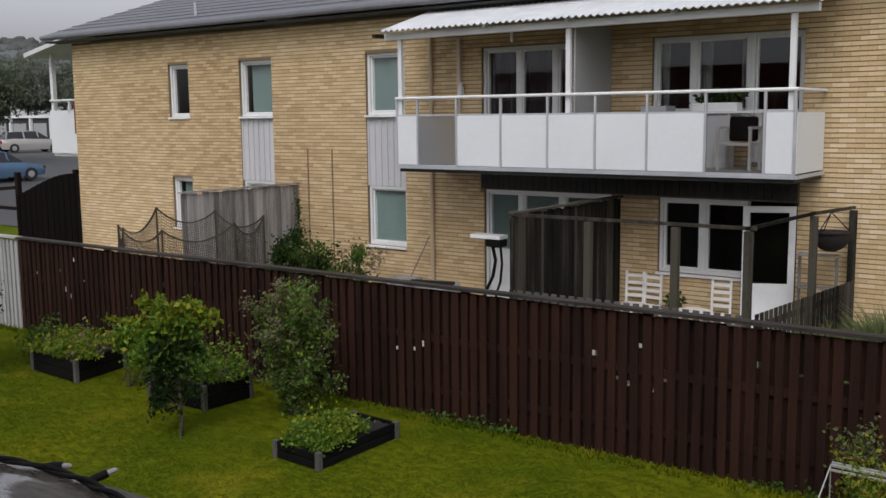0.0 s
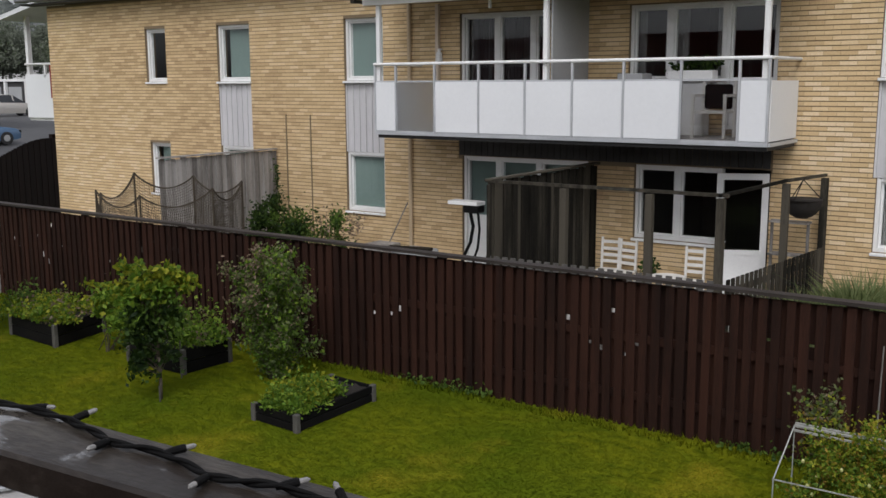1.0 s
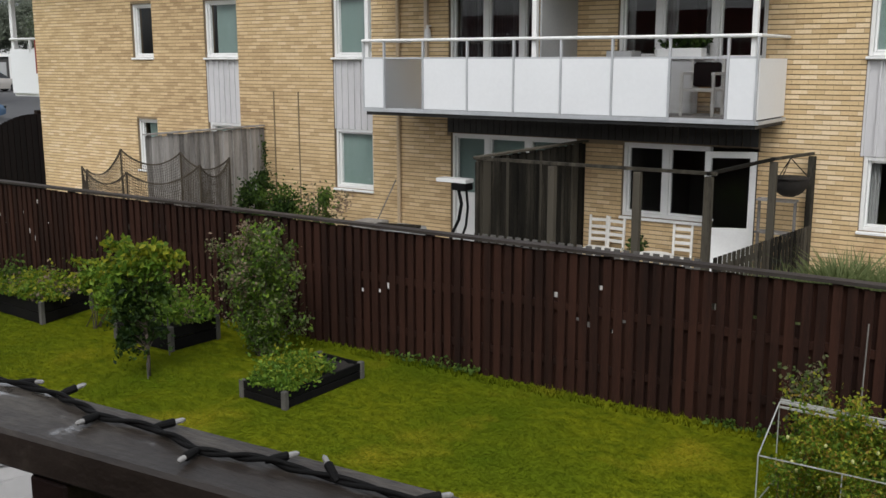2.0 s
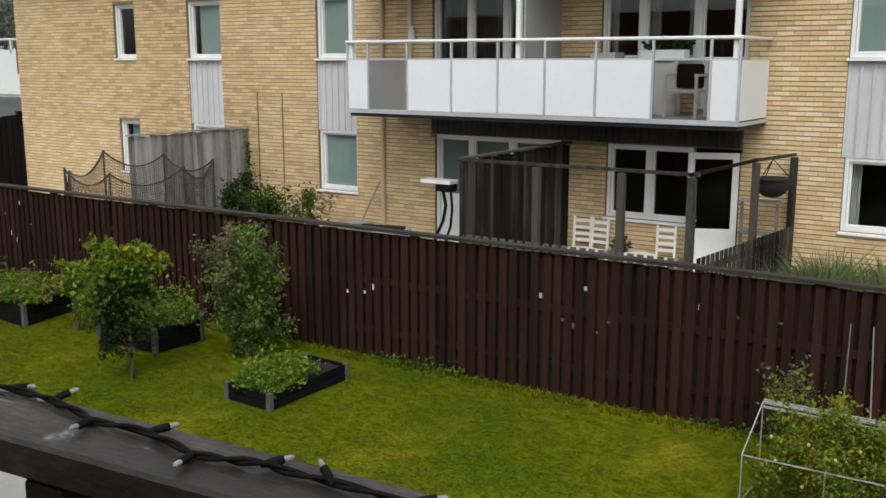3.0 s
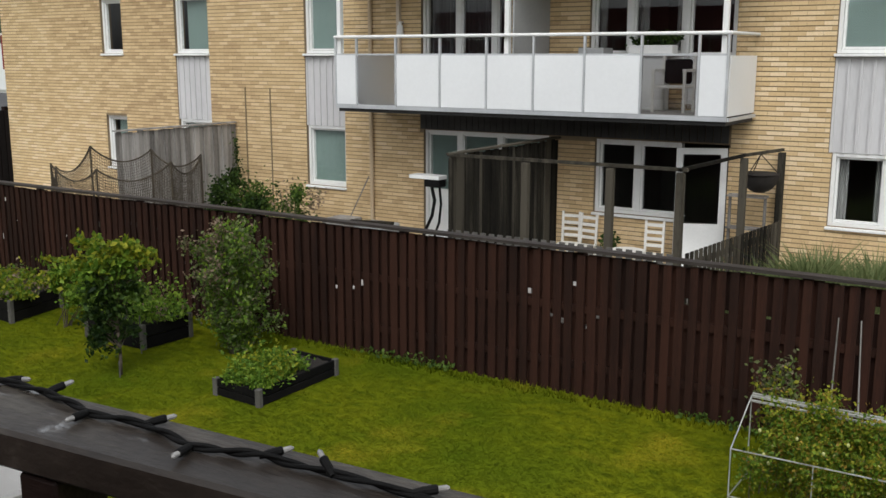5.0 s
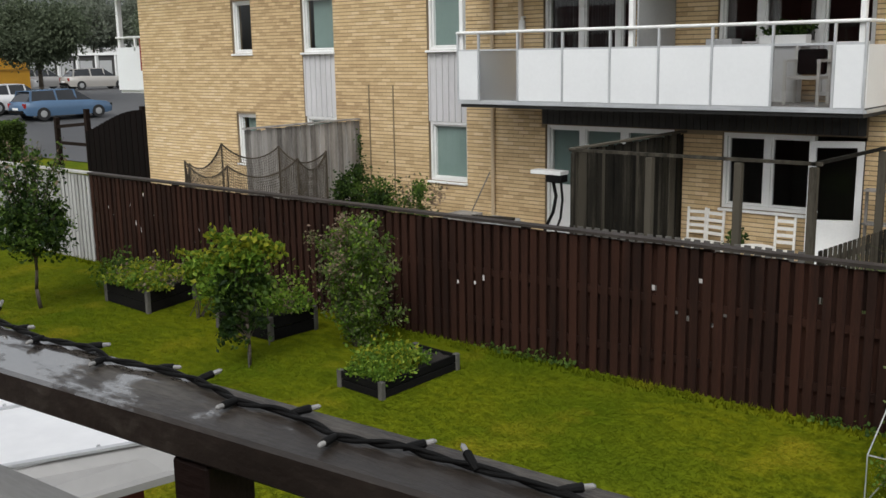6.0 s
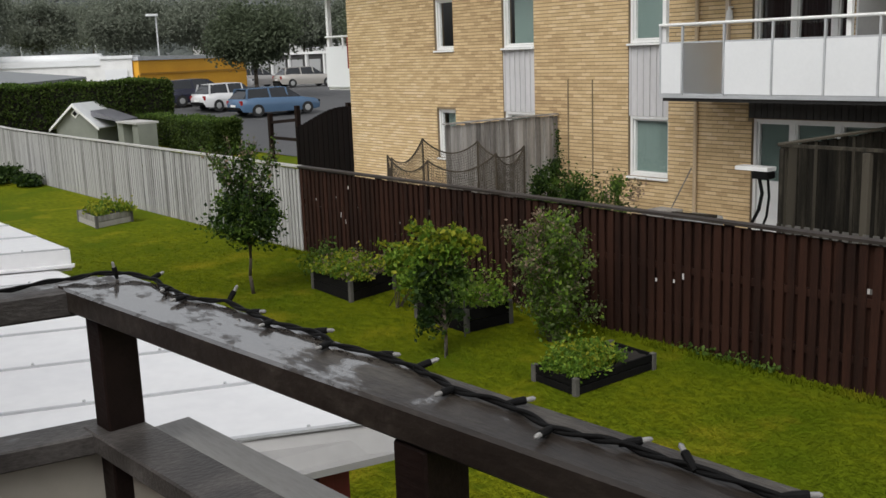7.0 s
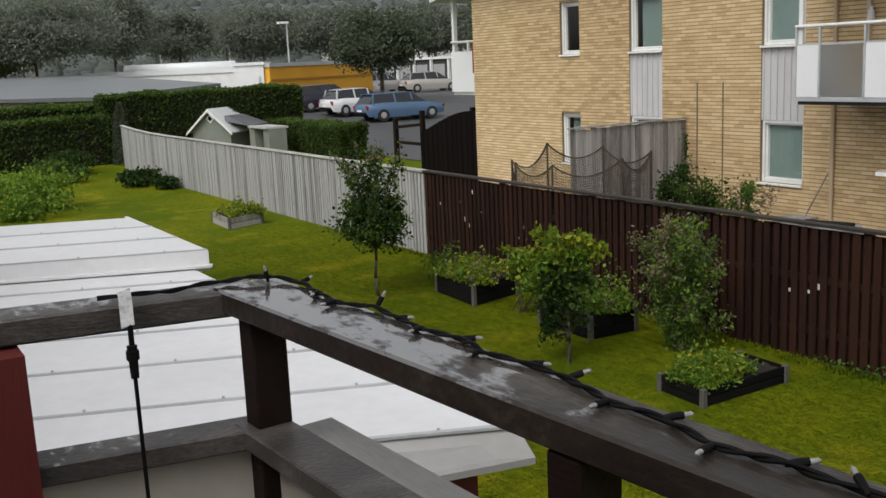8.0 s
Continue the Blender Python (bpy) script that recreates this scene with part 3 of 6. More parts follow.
def shoot(base, tip, lift, n):
    """Points along a stem that rises from base and bends over to its tip."""
    a, c = Vector(base), Vector(tip)
    b = a.lerp(c, 0.5) + Vector(((a.x - c.x) * 0.18, (a.y - c.y) * 0.18, lift))
    return [a.lerp(b, k / n).lerp(b.lerp(c, k / n), k / n) for k in range(n + 1)]


def shoots(parent, stems, r, leaf_sets, first=0.05):
    """Leafy shoots: each stem a thin tapering rod, with leaves standing off it in sets of (share, leaf size, material, spread, from, to)."""
    wood = Shape()
    places = [[] for _ in leaf_sets]
    for pts in stems:
        for k, (a, b) in enumerate(zip(pts, pts[1:])):
            wood.tube(a, b, r * (1 - 0.8 * k / len(pts)), r * (1 - 0.8 * (k + 1) / len(pts)), 5)
        for place, (per, size, material, spread, lo, hi) in zip(places, leaf_sets):
            for u in rng.uniform(max(first, lo), hi, rng.poisson(per)):
                k = min(int(u * (len(pts) - 1)), len(pts) - 2)
                q = pts[k].lerp(pts[k + 1], u * (len(pts) - 1) - k)
                place.append(tuple(q + Vector(rng.normal(size=3) * spread)))
    part("stem", wood, bark_mat, parent)
    for place, (per, size, material, spread, lo, hi) in zip(places, leaf_sets):
        if place:
            part("foliage", leaf_mesh("foliage", place, size, material, up=0.15), None, parent)
    return parent


# ---- long fence between the gardens ----
FY = 9.85


def fence(x0, x1, material, label, post_every=2.4, pitch=0.14, width=0.092, gaps=0.0):
    f = thing("fence", label, "fence", "garden fence", at=((x0 + x1) / 2, FY, 0))
    n = int(round((x1 - x0) / pitch))
    back, boards = Shape(), []
    shared = None
    for i in range(n):
        x = x0 + (i + 0.5) * pitch
        lean = rng.normal() * 0.004
        z0, z1 = land(x, FY) - 0.03, land(x, FY) + 1.615 + rng.normal() * 0.006
        w = width * (1 + rng.normal() * 0.05)
        m = Matrix.Translation((x, FY - 0.029 + rng.normal() * 0.003, z0)) @ Matrix.Rotation(lean, 4, "Y") @ Matrix.Diagonal((w, 0.022, z1 - z0, 1))
        if shared is None:
            shared = Shape().box(-0.5, 0.5, -0.5, 0.5, 0, 1).mesh("board", material, bevel=0.03)
        if i < 300:
            ob = new("board", shared)
            under(ob, f)
            ob.matrix_basis = m
        slip = 0.5 + rng.uniform(-0.025, 0.025)
        if rng.uniform() >= gaps:
            xb = x + pitch * slip
            holes = [(z0 + rng.uniform(0.7, 1.4), rng.uniform(0.03, 0.1))] if rng.uniform() < 0.24 else []
            lo = z0 + rng.uniform(0, 0.03)
            for hz, hl in holes:
                back.box(xb - 0.0665, xb + 0.0665, FY + 0.022, FY + 0.04, lo, hz)
                lo = hz + hl
            back.box(xb - 0.0665, xb + 0.0665, FY + 0.022, FY + 0.04, lo, z1 - 0.01)
    part("back_board", back, material, f, kind="stuff")
    for z in (0.3, 0.95):
        part("rail", Shape().box(x0, x1, FY - 0.016, FY + 0.018, z, z + 0.09) if x0 > -36 else Shape().beam((x0, FY + 0.001, land(x0, FY) + z), (x1, FY + 0.001, z), 0.032, 0.09), material, f)
    cap = Shape()
    if x0 > -36:
        cap.box(x0, x1, FY - 0.075, FY + 0.06, 1.645, 1.68)
    else:
        xs = np.linspace(x0, x1, 13)
        cap.prism([(a, land(a, FY) + 1.645) for a in xs] + [(a, land(a, FY) + 1.68) for a in reversed(xs)], 1, FY - 0.075, FY + 0.06)
    part("cap", cap, pale_cap if material is fence_white else dark_cap, f, "worn grey cap board")
    for k in range(int((x1 - x0) / post_every) + 1):
        x = x0 + 0.06 + k * post_every
        part("post", Shape().box(x - 0.045, x + 0.045, FY + 0.053, FY + 0.14, land(x, FY) - 0.1, land(x, FY) + 1.64), material, f)
    return f


dark_cap = varied("worn_dark_cap", [(0.012, 0.0085, 0.007), (0.028, 0.021, 0.018), (0.058, 0.049, 0.043)], 3, 30, 0.6, 0.2, stretch=(0.5, 3, 3))
pale_cap = varied("worn_pale_cap", [(0.36, 0.35, 0.33), (0.50, 0.49, 0.47)], 3, 30, 0.7, 0.2)
fence(-17.93, 4.0, fence_brown, "tall dark brown wooden plank fence along the lawn")
fence(-41.2, -17.93, fence_white, "tall weathered white wooden plank fence", pitch=0.125, width=0.086)


# ---- raised beds and garden plants ----
def raised_bed(corner, along, across, height, wood, label):
    """Corner nearest the house, two edge vectors, height of the boards."""
    c, a, b = Vector((*corner, 0)), Vector((*along, 0)), Vector((*across, 0))
    mid = c + (a + b) / 2
    t = thing("raised_bed", label, "raised bed", "raised beds", at=mid)
    z = height
    cor = [c, c + a, c + a + b, c + b]
    for p, q in zip(cor, cor[1:] + cor[:1]):
        up = Vector((0, 0, z / 4))
        for lay in range(2):
            o = Vector((0, 0, z * (0.25 + 0.5 * lay)))
            part("board", Shape().beam(p + o, q + o, 0.03, z / 2 - 0.012), wood, t, bevel=0.004)
    for p in cor:
        part("corner_post", Shape().box(p.x - 0.032, p.x + 0.032, p.y - 0.032, p.y + 0.032, -0.05, z + 0.005), grey_post, t, "pale grey corner post", bevel=0.005)
    soil = Shape()
    n = 8
    soil.grid([[tuple(c + a * (0.02 + 0.96 * i / n) + b * (0.02 + 0.96 * j / n) + Vector((0, 0, z - 0.05 + rng.normal() * 0.012))) for i in range(n + 1)] for j in range(n + 1)])
    part("soil", soil, soil_mat, t, "dark soil", smooth=True)
    return t


def bed_plant(corner, along, across, z, n, size, material, label, name="vegetable_plants", tall=0.22, u=(0, 1), v=(0, 1), bulge=0.08):
    c, a, b = np.array([*corner, z]), np.array([*along, 0]), np.array([*across, 0])
    k = 26
    uv = np.stack([rng.uniform(u[0] - bulge, u[1] + bulge, k), rng.uniform(v[0] - bulge, v[1] + bulge, k)], 1)
    pick = rng.integers(0, k, n)
    p = c + uv[pick, :1] * a + uv[pick, 1:] * b + rng.normal(size=(n, 3)) * [0.075, 0.075, 0.05]
    p[:, 2] = z + np.abs(rng.normal(size=n)) * tall * 0.55 * rng.uniform(0.5, 1.2, k)[pick] + 0.01
    mid = c + (a * sum(u) + b * sum(v)) / 2
    return plant(name, label, "plants", [(p, size, material, 0.6)], tuple(mid), group="plants in the beds", kind="stuff")


B1 = ((-13.85, 8.2), (-1.22, 0.08), (-0.2, 0.95))
B2 = ((-11.27, 8.35), (-1.1, 0.0), (0.05, 0.75))
B3 = ((-8.55, 7.6), (-0.68, 0.04), (0.0, 1.3))
B4 = ((-24.0, 7.92), (-1.4, 0.07), (-0.35, 0.97))
raised_bed(*B1, 0.33, bed_wood, "black raised bed with pale corner posts on the lawn")
raised_bed(*B2, 0.33, bed_wood, "black raised bed under a young tree")
raised_bed(*B3, 0.2, bed_wood, "low black raised bed, half planted, on the lawn")
raised_bed(*B4, 0.28, pale_wood, "pale grey wooden planter box on the lawn")
bed_plant(*B1, 0.32, 2600, 0.05, leaf_yellow, "low yellow-green strawberry plants filling the bed", tall=0.2)
bed_plant(*B1, 0.32, 380, 0.05, leaf_pink, "reddish leaves among the bed plants", tall=0.2)
bed_plant(*B2, 0.32, 1800, 0.05, leaf_bright, "green leafy plants in the bed", tall=0.42)
bed_plant(*B2, 0.32, 350, 0.045, leaf_pink, "reddish withered stalks in the bed", tall=0.3, v=(0.4, 1.1))
bed_plant(*B3, 0.17, 3800, 0.042, leaf_bright, "bright green leafy vegetables spilling over the bed edge", tall=0.17, u=(0.14, 0.9), v=(0.08, 0.64), bulge=0.02)
bed_plant(*B3, 0.19, 2600, 0.042, leaf_yellow, "yellow-green tips among the leafy vegetables", tall=0.2, u=(0.18, 0.88), v=(0.1, 0.6), bulge=0.02)
bed_plant(*B4, 0.27, 1200, 0.07, leaf_yellow, "yellowish low plants in the planter", tall=0.2)
plant("shrub", "yellow-green leafy shrub beside the raised bed", "shrub", [(cloud(1300, (-13.0, 8.6, 0.6), (0.30, 0.3, 0.34), 10, 0.22), 0.06, leaf_bright, 0.2), (cloud(420, (-13.15, 8.55, 0.82), (0.36, 0.3, 0.16), 9, 0.2), 0.06, leaf_yellow, 0.2)], (-13.1, 8.55, 0))
plant("shrub", "small green shrub at the foot of the fence", "shrub", [(cloud(700, (-15.75, 8.9, 0.2), (0.4, 0.35, 0.28), 8), 0.05, leaf_green, 0.3)], (-15.75, 8.9, 0))
yt = thing("young_tree", "young tree with yellow-green top, lower leaves darkened for shade", "tree", at=(-10.7, 7.52, 0))
YB = Vector((-10.7, 7.52, 0))
part("trunk", limbs(Shape(), YB, YB + Vector((-0.02, 0, 1.3)), 0.022, [YB + Vector((0.22 * math.cos(k * 2.4), 0.22 * math.sin(k * 2.4), 0.7 + 0.06 * k)) for k in range(9)]), bark_mat, yt, smooth=True)


def tiers(parent, base, count, radius, z0, z1, material, size, leaves, spread, droop=0.05, off=(0, 0)):
    """Flat sprays of leaves at the ends of side limbs, in whorls round the trunk."""
    places, twig = [], Shape()
    for k in range(count):
        a = rng.uniform(0, 6.283)
        r = radius * rng.uniform(0.25, 1.0) ** 0.6
        c = base + Vector((off[0] + r * math.cos(a), off[1] + r * math.sin(a), rng.uniform(z0, z1)))
        twig.tube(base + Vector((0, 0, max(0.3, c.z - 0.22))), c, 0.007, 0.003, 5)
        for _ in range(leaves):
            q = rng.normal(size=3) * [spread, spread, spread * 0.45]
            places.append(tuple(c + Vector((q[0], q[1], q[2] - droop * (q[0] ** 2 + q[1] ** 2) / spread ** 2 * 0.5))))
    part("twig", twig, bark_mat, parent)
    part("foliage", leaf_mesh("foliage", places, size, material, up=-0.2), None, parent)


# Lower whorls take the dark leaf: the crown's own shade as colour.
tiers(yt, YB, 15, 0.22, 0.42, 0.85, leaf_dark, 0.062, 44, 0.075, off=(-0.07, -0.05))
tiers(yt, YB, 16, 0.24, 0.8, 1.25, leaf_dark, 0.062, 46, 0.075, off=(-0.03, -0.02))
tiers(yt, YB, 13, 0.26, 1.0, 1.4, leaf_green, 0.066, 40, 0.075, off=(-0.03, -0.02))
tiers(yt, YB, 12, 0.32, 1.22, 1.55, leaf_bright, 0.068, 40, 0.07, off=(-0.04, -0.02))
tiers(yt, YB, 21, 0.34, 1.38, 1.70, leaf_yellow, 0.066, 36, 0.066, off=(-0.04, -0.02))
tiers(yt, YB, 4, 0.08, 1.36, 1.56, leaf_yellow, 0.06, 24, 0.05, off=(0.34, 0.22))
tiers(yt, YB, 4, 0.10, 1.25, 1.5, leaf_yellow, 0.064, 26, 0.055, off=(-0.38, -0.24))
solo("plant_label", Shape().box(-10.63, -10.612, 7.44, 7.448, 0, 0.2), grey_post, "small pale plant label stuck in the lawn", "label", "plant labels")
solo("plant_label", Shape().box(-11.17, -11.152, 8.22, 8.228, 0, 0.5), grey_post, "small pale plant label beside the raised bed", "label", "plant labels")

tb = thing("tall_bush", "tall feathery bush with pinkish tips by the fence", "bush", at=(-10.2, 8.95, 0))
stems, blush = [], []
for k in range(96):
    a, r = rng.uniform(0, 6.283), rng.uniform(0.05, 0.6) ** 0.8
    z = (1.84 - 0.75 * r ** 1.5) * (rng.uniform(0.62, 1.03) if k % 3 else rng.uniform(0.25, 0.7))
    foot = (-10.2 + 0.10 * math.cos(a), 8.95 + 0.10 * math.sin(a), 0)
    tip = (-10.17 + r * 1.02 * math.cos(a), 8.9 + r * 0.8 * math.sin(a), z)
    (blush if math.cos(a - 3.6) > 0.1 and z > 0.9 else stems).append(shoot(foot, tip, 0.42 * z, 8))
for group, tipped in ((stems, 0.08), (blush, 0.8)):
    shoots(tb, group, 0.007, [(26, 0.048, leaf_green, 0.055, 0.05, 1.0), (44, 0.046, leaf_bright, 0.055, 0.05, 1.0), (42, 0.044, leaf_sage, 0.06, 0.05, 1.02), (58 * tipped, 0.036, leaf_pink, 0.045, 0.7, 1.06)])

at_ = thing("apple_tree", "small apple tree with slim trunk and upright shoots", "tree", at=(-15.5, 7.4, 0))
AB = Vector((-15.5, 7.4, 0))
part("trunk", limbs(Shape(), AB, AB + Vector((0, 0, 1.5)), 0.032, [AB + Vector((0.42 * math.cos(k * 2.4), 0.42 * math.sin(k * 2.4), 1.0 + 0.05 * k)) for k in range(14)]), bark_mat, at_, smooth=True)
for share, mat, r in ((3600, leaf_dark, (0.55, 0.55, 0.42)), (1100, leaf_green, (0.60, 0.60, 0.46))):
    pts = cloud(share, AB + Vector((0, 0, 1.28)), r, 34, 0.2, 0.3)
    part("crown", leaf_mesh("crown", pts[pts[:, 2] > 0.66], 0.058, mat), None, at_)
sprigs = []
for k in range(34):
    a, r = rng.uniform(0, 6.283), rng.uniform(0.1, 0.78)
    sprigs.append(shoot(AB + Vector((0.25 * r * math.cos(a), 0.25 * r * math.sin(a), 1.3)), AB + Vector((r * math.cos(a), r * math.sin(a), rng.uniform(1.95, 2.6))), 0.1, 7))
shoots(at_, sprigs, 0.008, [(30, 0.055, leaf_dark, 0.05, 0.25, 0.9), (20, 0.05, leaf_green, 0.045, 0.4, 1.0), (5, 0.045, leaf_pink, 0.04, 0.75, 1.0)])

# greenhouse box with tomato plants
pale_metal = varied("pale_painted_metal", [(0.22, 0.22, 0.20), (0.50, 0.50, 0.47)], 6, 50, 0.45, 0.08)
gh = thing("cold_frame", "small glazed cold frame with pale metal edges on the lawn", "cold frame", at=(-2.9, 8.7, 0))
G0, G1, GYF, GYB, GZF, GZB = -3.6, -1.7, 8.08, 8.64, 0.48, 0.78
edges = [((G0, GYF, 0), (G0, GYF, GZF)), ((G1, GYF, 0), (G1, GYF, GZF)), ((G0, GYB, 0), (G0, GYB, GZB)), ((G1, GYB, 0), (G1, GYB, GZB)),
         ((G0, GYF, GZF), (G0, GYB, GZB)), ((G1, GYF, GZF), (G1, GYB, GZB)), ((G0, GYF, GZF), (G1, GYF, GZF)),
         ((G0, GYF, 0.05), (G1, GYF, 0.05)), ((G0, GYF, 0.05), (G0, GYB, 0.05)), ((-2.93, GYF, 0), (-2.93, GYF, GZF)), ((-2.3, GYF, 0), (-2.3, GYF, GZF))]
for a, b in edges:
    part("edge_bar", Shape().beam(a, b, 0.009, 0.009, (0, 1, 0.01)), pale_metal, gh)
for z, dy in ((GZB, 0.0), (GZB - 0.034, -0.022), (GZB + 0.014, 0.03)):
    part("ridge_bar", Shape().beam((G0, GYB + dy, z), (G1, GYB + dy, z - 0.02), 0.016, 0.024, (0, 1, 0.01)), pale_metal, gh)
part("ridge_bracket", Shape().box(-2.96, -2.90, GYB - 0.035, GYB - 0.024, GZB - 0.07, GZB + 0.03), pale_metal, gh)
for a, b in ((G0, -2.93), (-2.93, -2.3), (-2.3, G1)):
    part("pane", Shape().box(a + 0.015, b - 0.015, GYF - 0.003, GYF + 0.003, 0.06, GZF - 0.015), clear_plastic, gh).visible_shadow = False
tom = thing("tomato_plants", "yellowing tomato plants growing out of the frame", "plants", at=(-2.75, 8.4, 0))
vines, tall_vines = [], []
for k in range(95):
    x, y = rng.uniform(-3.46, -1.8), rng.uniform(8.15, 8.85)
    top = rng.uniform(0.5, 0.88) if y > 8.45 else rng.uniform(0.35, 0.62)
    vines.append(shoot((x, y, 0), (x + rng.normal() * 0.14, y + rng.normal() * 0.07 - 0.03, top), 0.2, 7))
for k in range(9):
    x = -3.52 + rng.uniform(0, 0.22)
    tall_vines.append(shoot((x, 8.85, 0), (x + rng.normal() * 0.12, 8.8 + rng.normal() * 0.05, rng.uniform(0.85, 1.12)), 0.3, 7))
shoots(tom, vines, 0.006, [(80, 0.03, leaf_bright, 0.055, 0.1, 1.0), (190, 0.031, leaf_yellow, 0.06, 0.2, 1.08), (20, 0.03, leaf_green, 0.055, 0.05, 0.9), (50, 0.03, leaf_ochre, 0.06, 0.1, 1.05)])
shoots(tom, tall_vines, 0.006, [(44, 0.038, leaf_sage, 0.055, 0.3, 1.05), (24, 0.038, leaf_yellow, 0.05, 0.3, 1.0), (16, 0.032, leaf_pink, 0.05, 0.55, 1.05)])
fruit = Shape()
for k in range(34):
    x, y, z = rng.uniform(-3.45, -2.0), rng.uniform(8.12, 8.5), rng.uniform(0.25, 0.62)
    fruit.tube((x, y, z), (x, y, z + 0.018), 0.011, 0.014, 7).tube((x, y, z + 0.018), (x, y, z + 0.03), 0.014, 0.006, 7)
part("fruit", fruit, varied("unripe_fruit", [(0.38, 0.40, 0.12), (0.5, 0.48, 0.2)], 20, 60, 0.35, 0.0), tom, "small pale unripe fruit", kind="stuff")
for x, y, lean in ((-3.05, 9.2, 0.02), (-2.78, 9.2, -0.06)):
    solo("garden_stake", Shape().tube((x, y, 0), (x + lean, y, 1.45), 0.009, 0.006), pale_wood, "thin pale plant stake by the fence", "stake", "plant stakes")
weeds = [(x + rng.normal() * 0.04, 9.72 + rng.normal() * 0.04, abs(rng.normal()) * 0.06 + 0.02) for x in rng.choice([-8.6, -7.9, -7.6, -4.4, -3.9, -8.2], 260) + rng.normal(size=260) * 0.12]
plant("weeds", "small weeds along the foot of the fence", "weeds", [(np.array(weeds), 0.05, leaf_green, 0.5)], (-7, 9.72, 0), kind="stuff")


# ---- terraces behind the fence ----
def board_screen(name, x, y0, y1, z0, z1, material, label):
    s = thing(name, label, "wooden screen", at=(x, (y0 + y1) / 2, z0))
    n = int((y1 - y0) / 0.13)
    for i in range(n):
        y = y0 + 0.065 + i * (y1 - y0) / n
        part("board", Shape().box(x - 0.011 + 0.024 * (i % 2), x + 0.011 + 0.024 * (i % 2), y - 0.068, y + 0.068, z0, z1 + rng.normal() * 0.008), material, s)
    part("cap", Shape().box(x - 0.05, x + 0.07, y0 - 0.03, y1, z1 + 0.02, z1 + 0.05), material, s)
    for y in ((y0 + y1) / 2, y1 - 0.1):
        part("post", Shape().box(x - 0.1, x - 0.014, y - 0.04, y + 0.04, z0 - 0.1, z1), material, s)
    return s


board_screen("screen_fence", -17.03, 12.75, 15.95, 0.03, 2.26, pale_wood, "pale weathered wooden screen standing out from the facade")
board_screen("screen_fence", -9.16, 12.4, 15.95, 0.03, 2.28, old_wood, "dark weathered wooden screen between two terraces")

pergola = thing("pergola", "open wooden pergola frame on the terrace", "pergola", at=(-7.2, 14, 0))
for x, y in ((-9.1, 12.33), (-6.62, 12.4), (-5.65, 12.4), (-5.5, 14.7), (-5.25, 15.85), (-7.9, 12.4)):
    w = 0.03 if x < -9 else 0.05
    part("post", Shape().box(x - w, x + w, y - w, y + w, 0, 2.26), old_wood, pergola, bevel=0.006)
for a, b in (((-9.2, 12.4, 2.3), (-5.55, 12.4, 2.3)), ((-5.65, 12.35, 2.3), (-5.5, 14.75, 2.3)), ((-5.5, 14.7, 2.3), (-5.25, 15.9, 2.3))):
    part("beam", Shape().beam(a, b, 0.04, 0.045), old_wood, pergola)


def picket_fence(a, b, z0, z1, material, label):
    a, b = Vector(a), Vector(b)
    f = thing("picket_fence", label, "fence", "terrace fence", at=((a + b) / 2)[:])
    d = (b - a).normalized()
    n = int((b - a).length / 0.14)
    for i in range(n + 1):
        p = a + d * i * (b - a).length / n
        part("picket", Shape().beam(p + Vector((0, 0, z0)), p + Vector((0, 0, z1)), 0.085, 0.02, d.cross(Vector((0, 0, 1)))), material, f)
    for z in (z0 + 0.2, z1 - 0.18):
        o = d.cross(Vector((0, 0, 1))) * -0.03
        part("rail", Shape().beam(a + o + Vector((0, 0, z)), b + o + Vector((0, 0, z)), 0.03, 0.08), material, f)
    return f


picket_fence((-9.1, 12.32, 0), (-5.72, 12.32, 0), 0.06, 1.2, grey_post, "low weathered picket fence before the terrace")
picket_fence((-5.55, 12.5, 0), (-5.2, 15.75, 0), 0.06, 1.2, old_wood, "low dark picket fence at the terrace side")


def ladder_chair():
    c = thing("chair", "white wooden ladder-back chair against the brick wall", "chair", "terrace chairs")
    for x in (-0.15, 0.15):
        part("back_leg", Shape().beam((x, 0.2, 0), (x, 0.26, 1.0), 0.035, 0.035, (0, 1, 0)), chair_white, c)
        part("front_leg", Shape().beam((x, -0.2, 0), (x, -0.2, 0.44), 0.035, 0.035, (0, 1, 0)), chair_white, c)
    part("seat", Shape().box(-0.17, 0.17, -0.22, 0.22, 0.44, 0.47), chair_white, c, bevel=0.006)
    for z in (0.58, 0.69, 0.80, 0.92):
        part("slat", Shape().box(-0.14, 0.14, 0.225 + (z - 0.5) * 0.06, 0.245 + (z - 0.5) * 0.06, z - 0.022, z + 0.03), chair_white, c)
    for z in (0.2,):
        part("stretcher", Shape().box(-0.14, 0.14, -0.21, -0.19, z - 0.012, z + 0.012), chair_white, c)
    return c


chair = ladder_chair()
chair.matrix_basis = pose(-8.72, 15.5, 0.05, 0, 0, 8)
copy_thing(chair, pose(-8.42, 15.45, 0.05, 0, 0, -6))
copy_thing(chair, pose(-7.14, 15.35, 0.05, 0, 0, 5))
table = thing("side_table", "small round white terrace table", "table", at=(-7.35, 14.9, 0.03))
part("tabletop", Shape().tube((-7.35, 14.9, 0.62), (-7.35, 14.9, 0.65), 0.28, 0.28, 24), chair_white, table)
for k in range(3):
    a = k * 2.1
    part("leg", Shape().tube((-7.35 + 0.2 * math.cos(a), 14.9 + 0.2 * math.sin(a), 0.03), (-7.35 + 0.1 * math.cos(a), 14.9 + 0.1 * math.sin(a), 0.62), 0.016), chair_white, table)
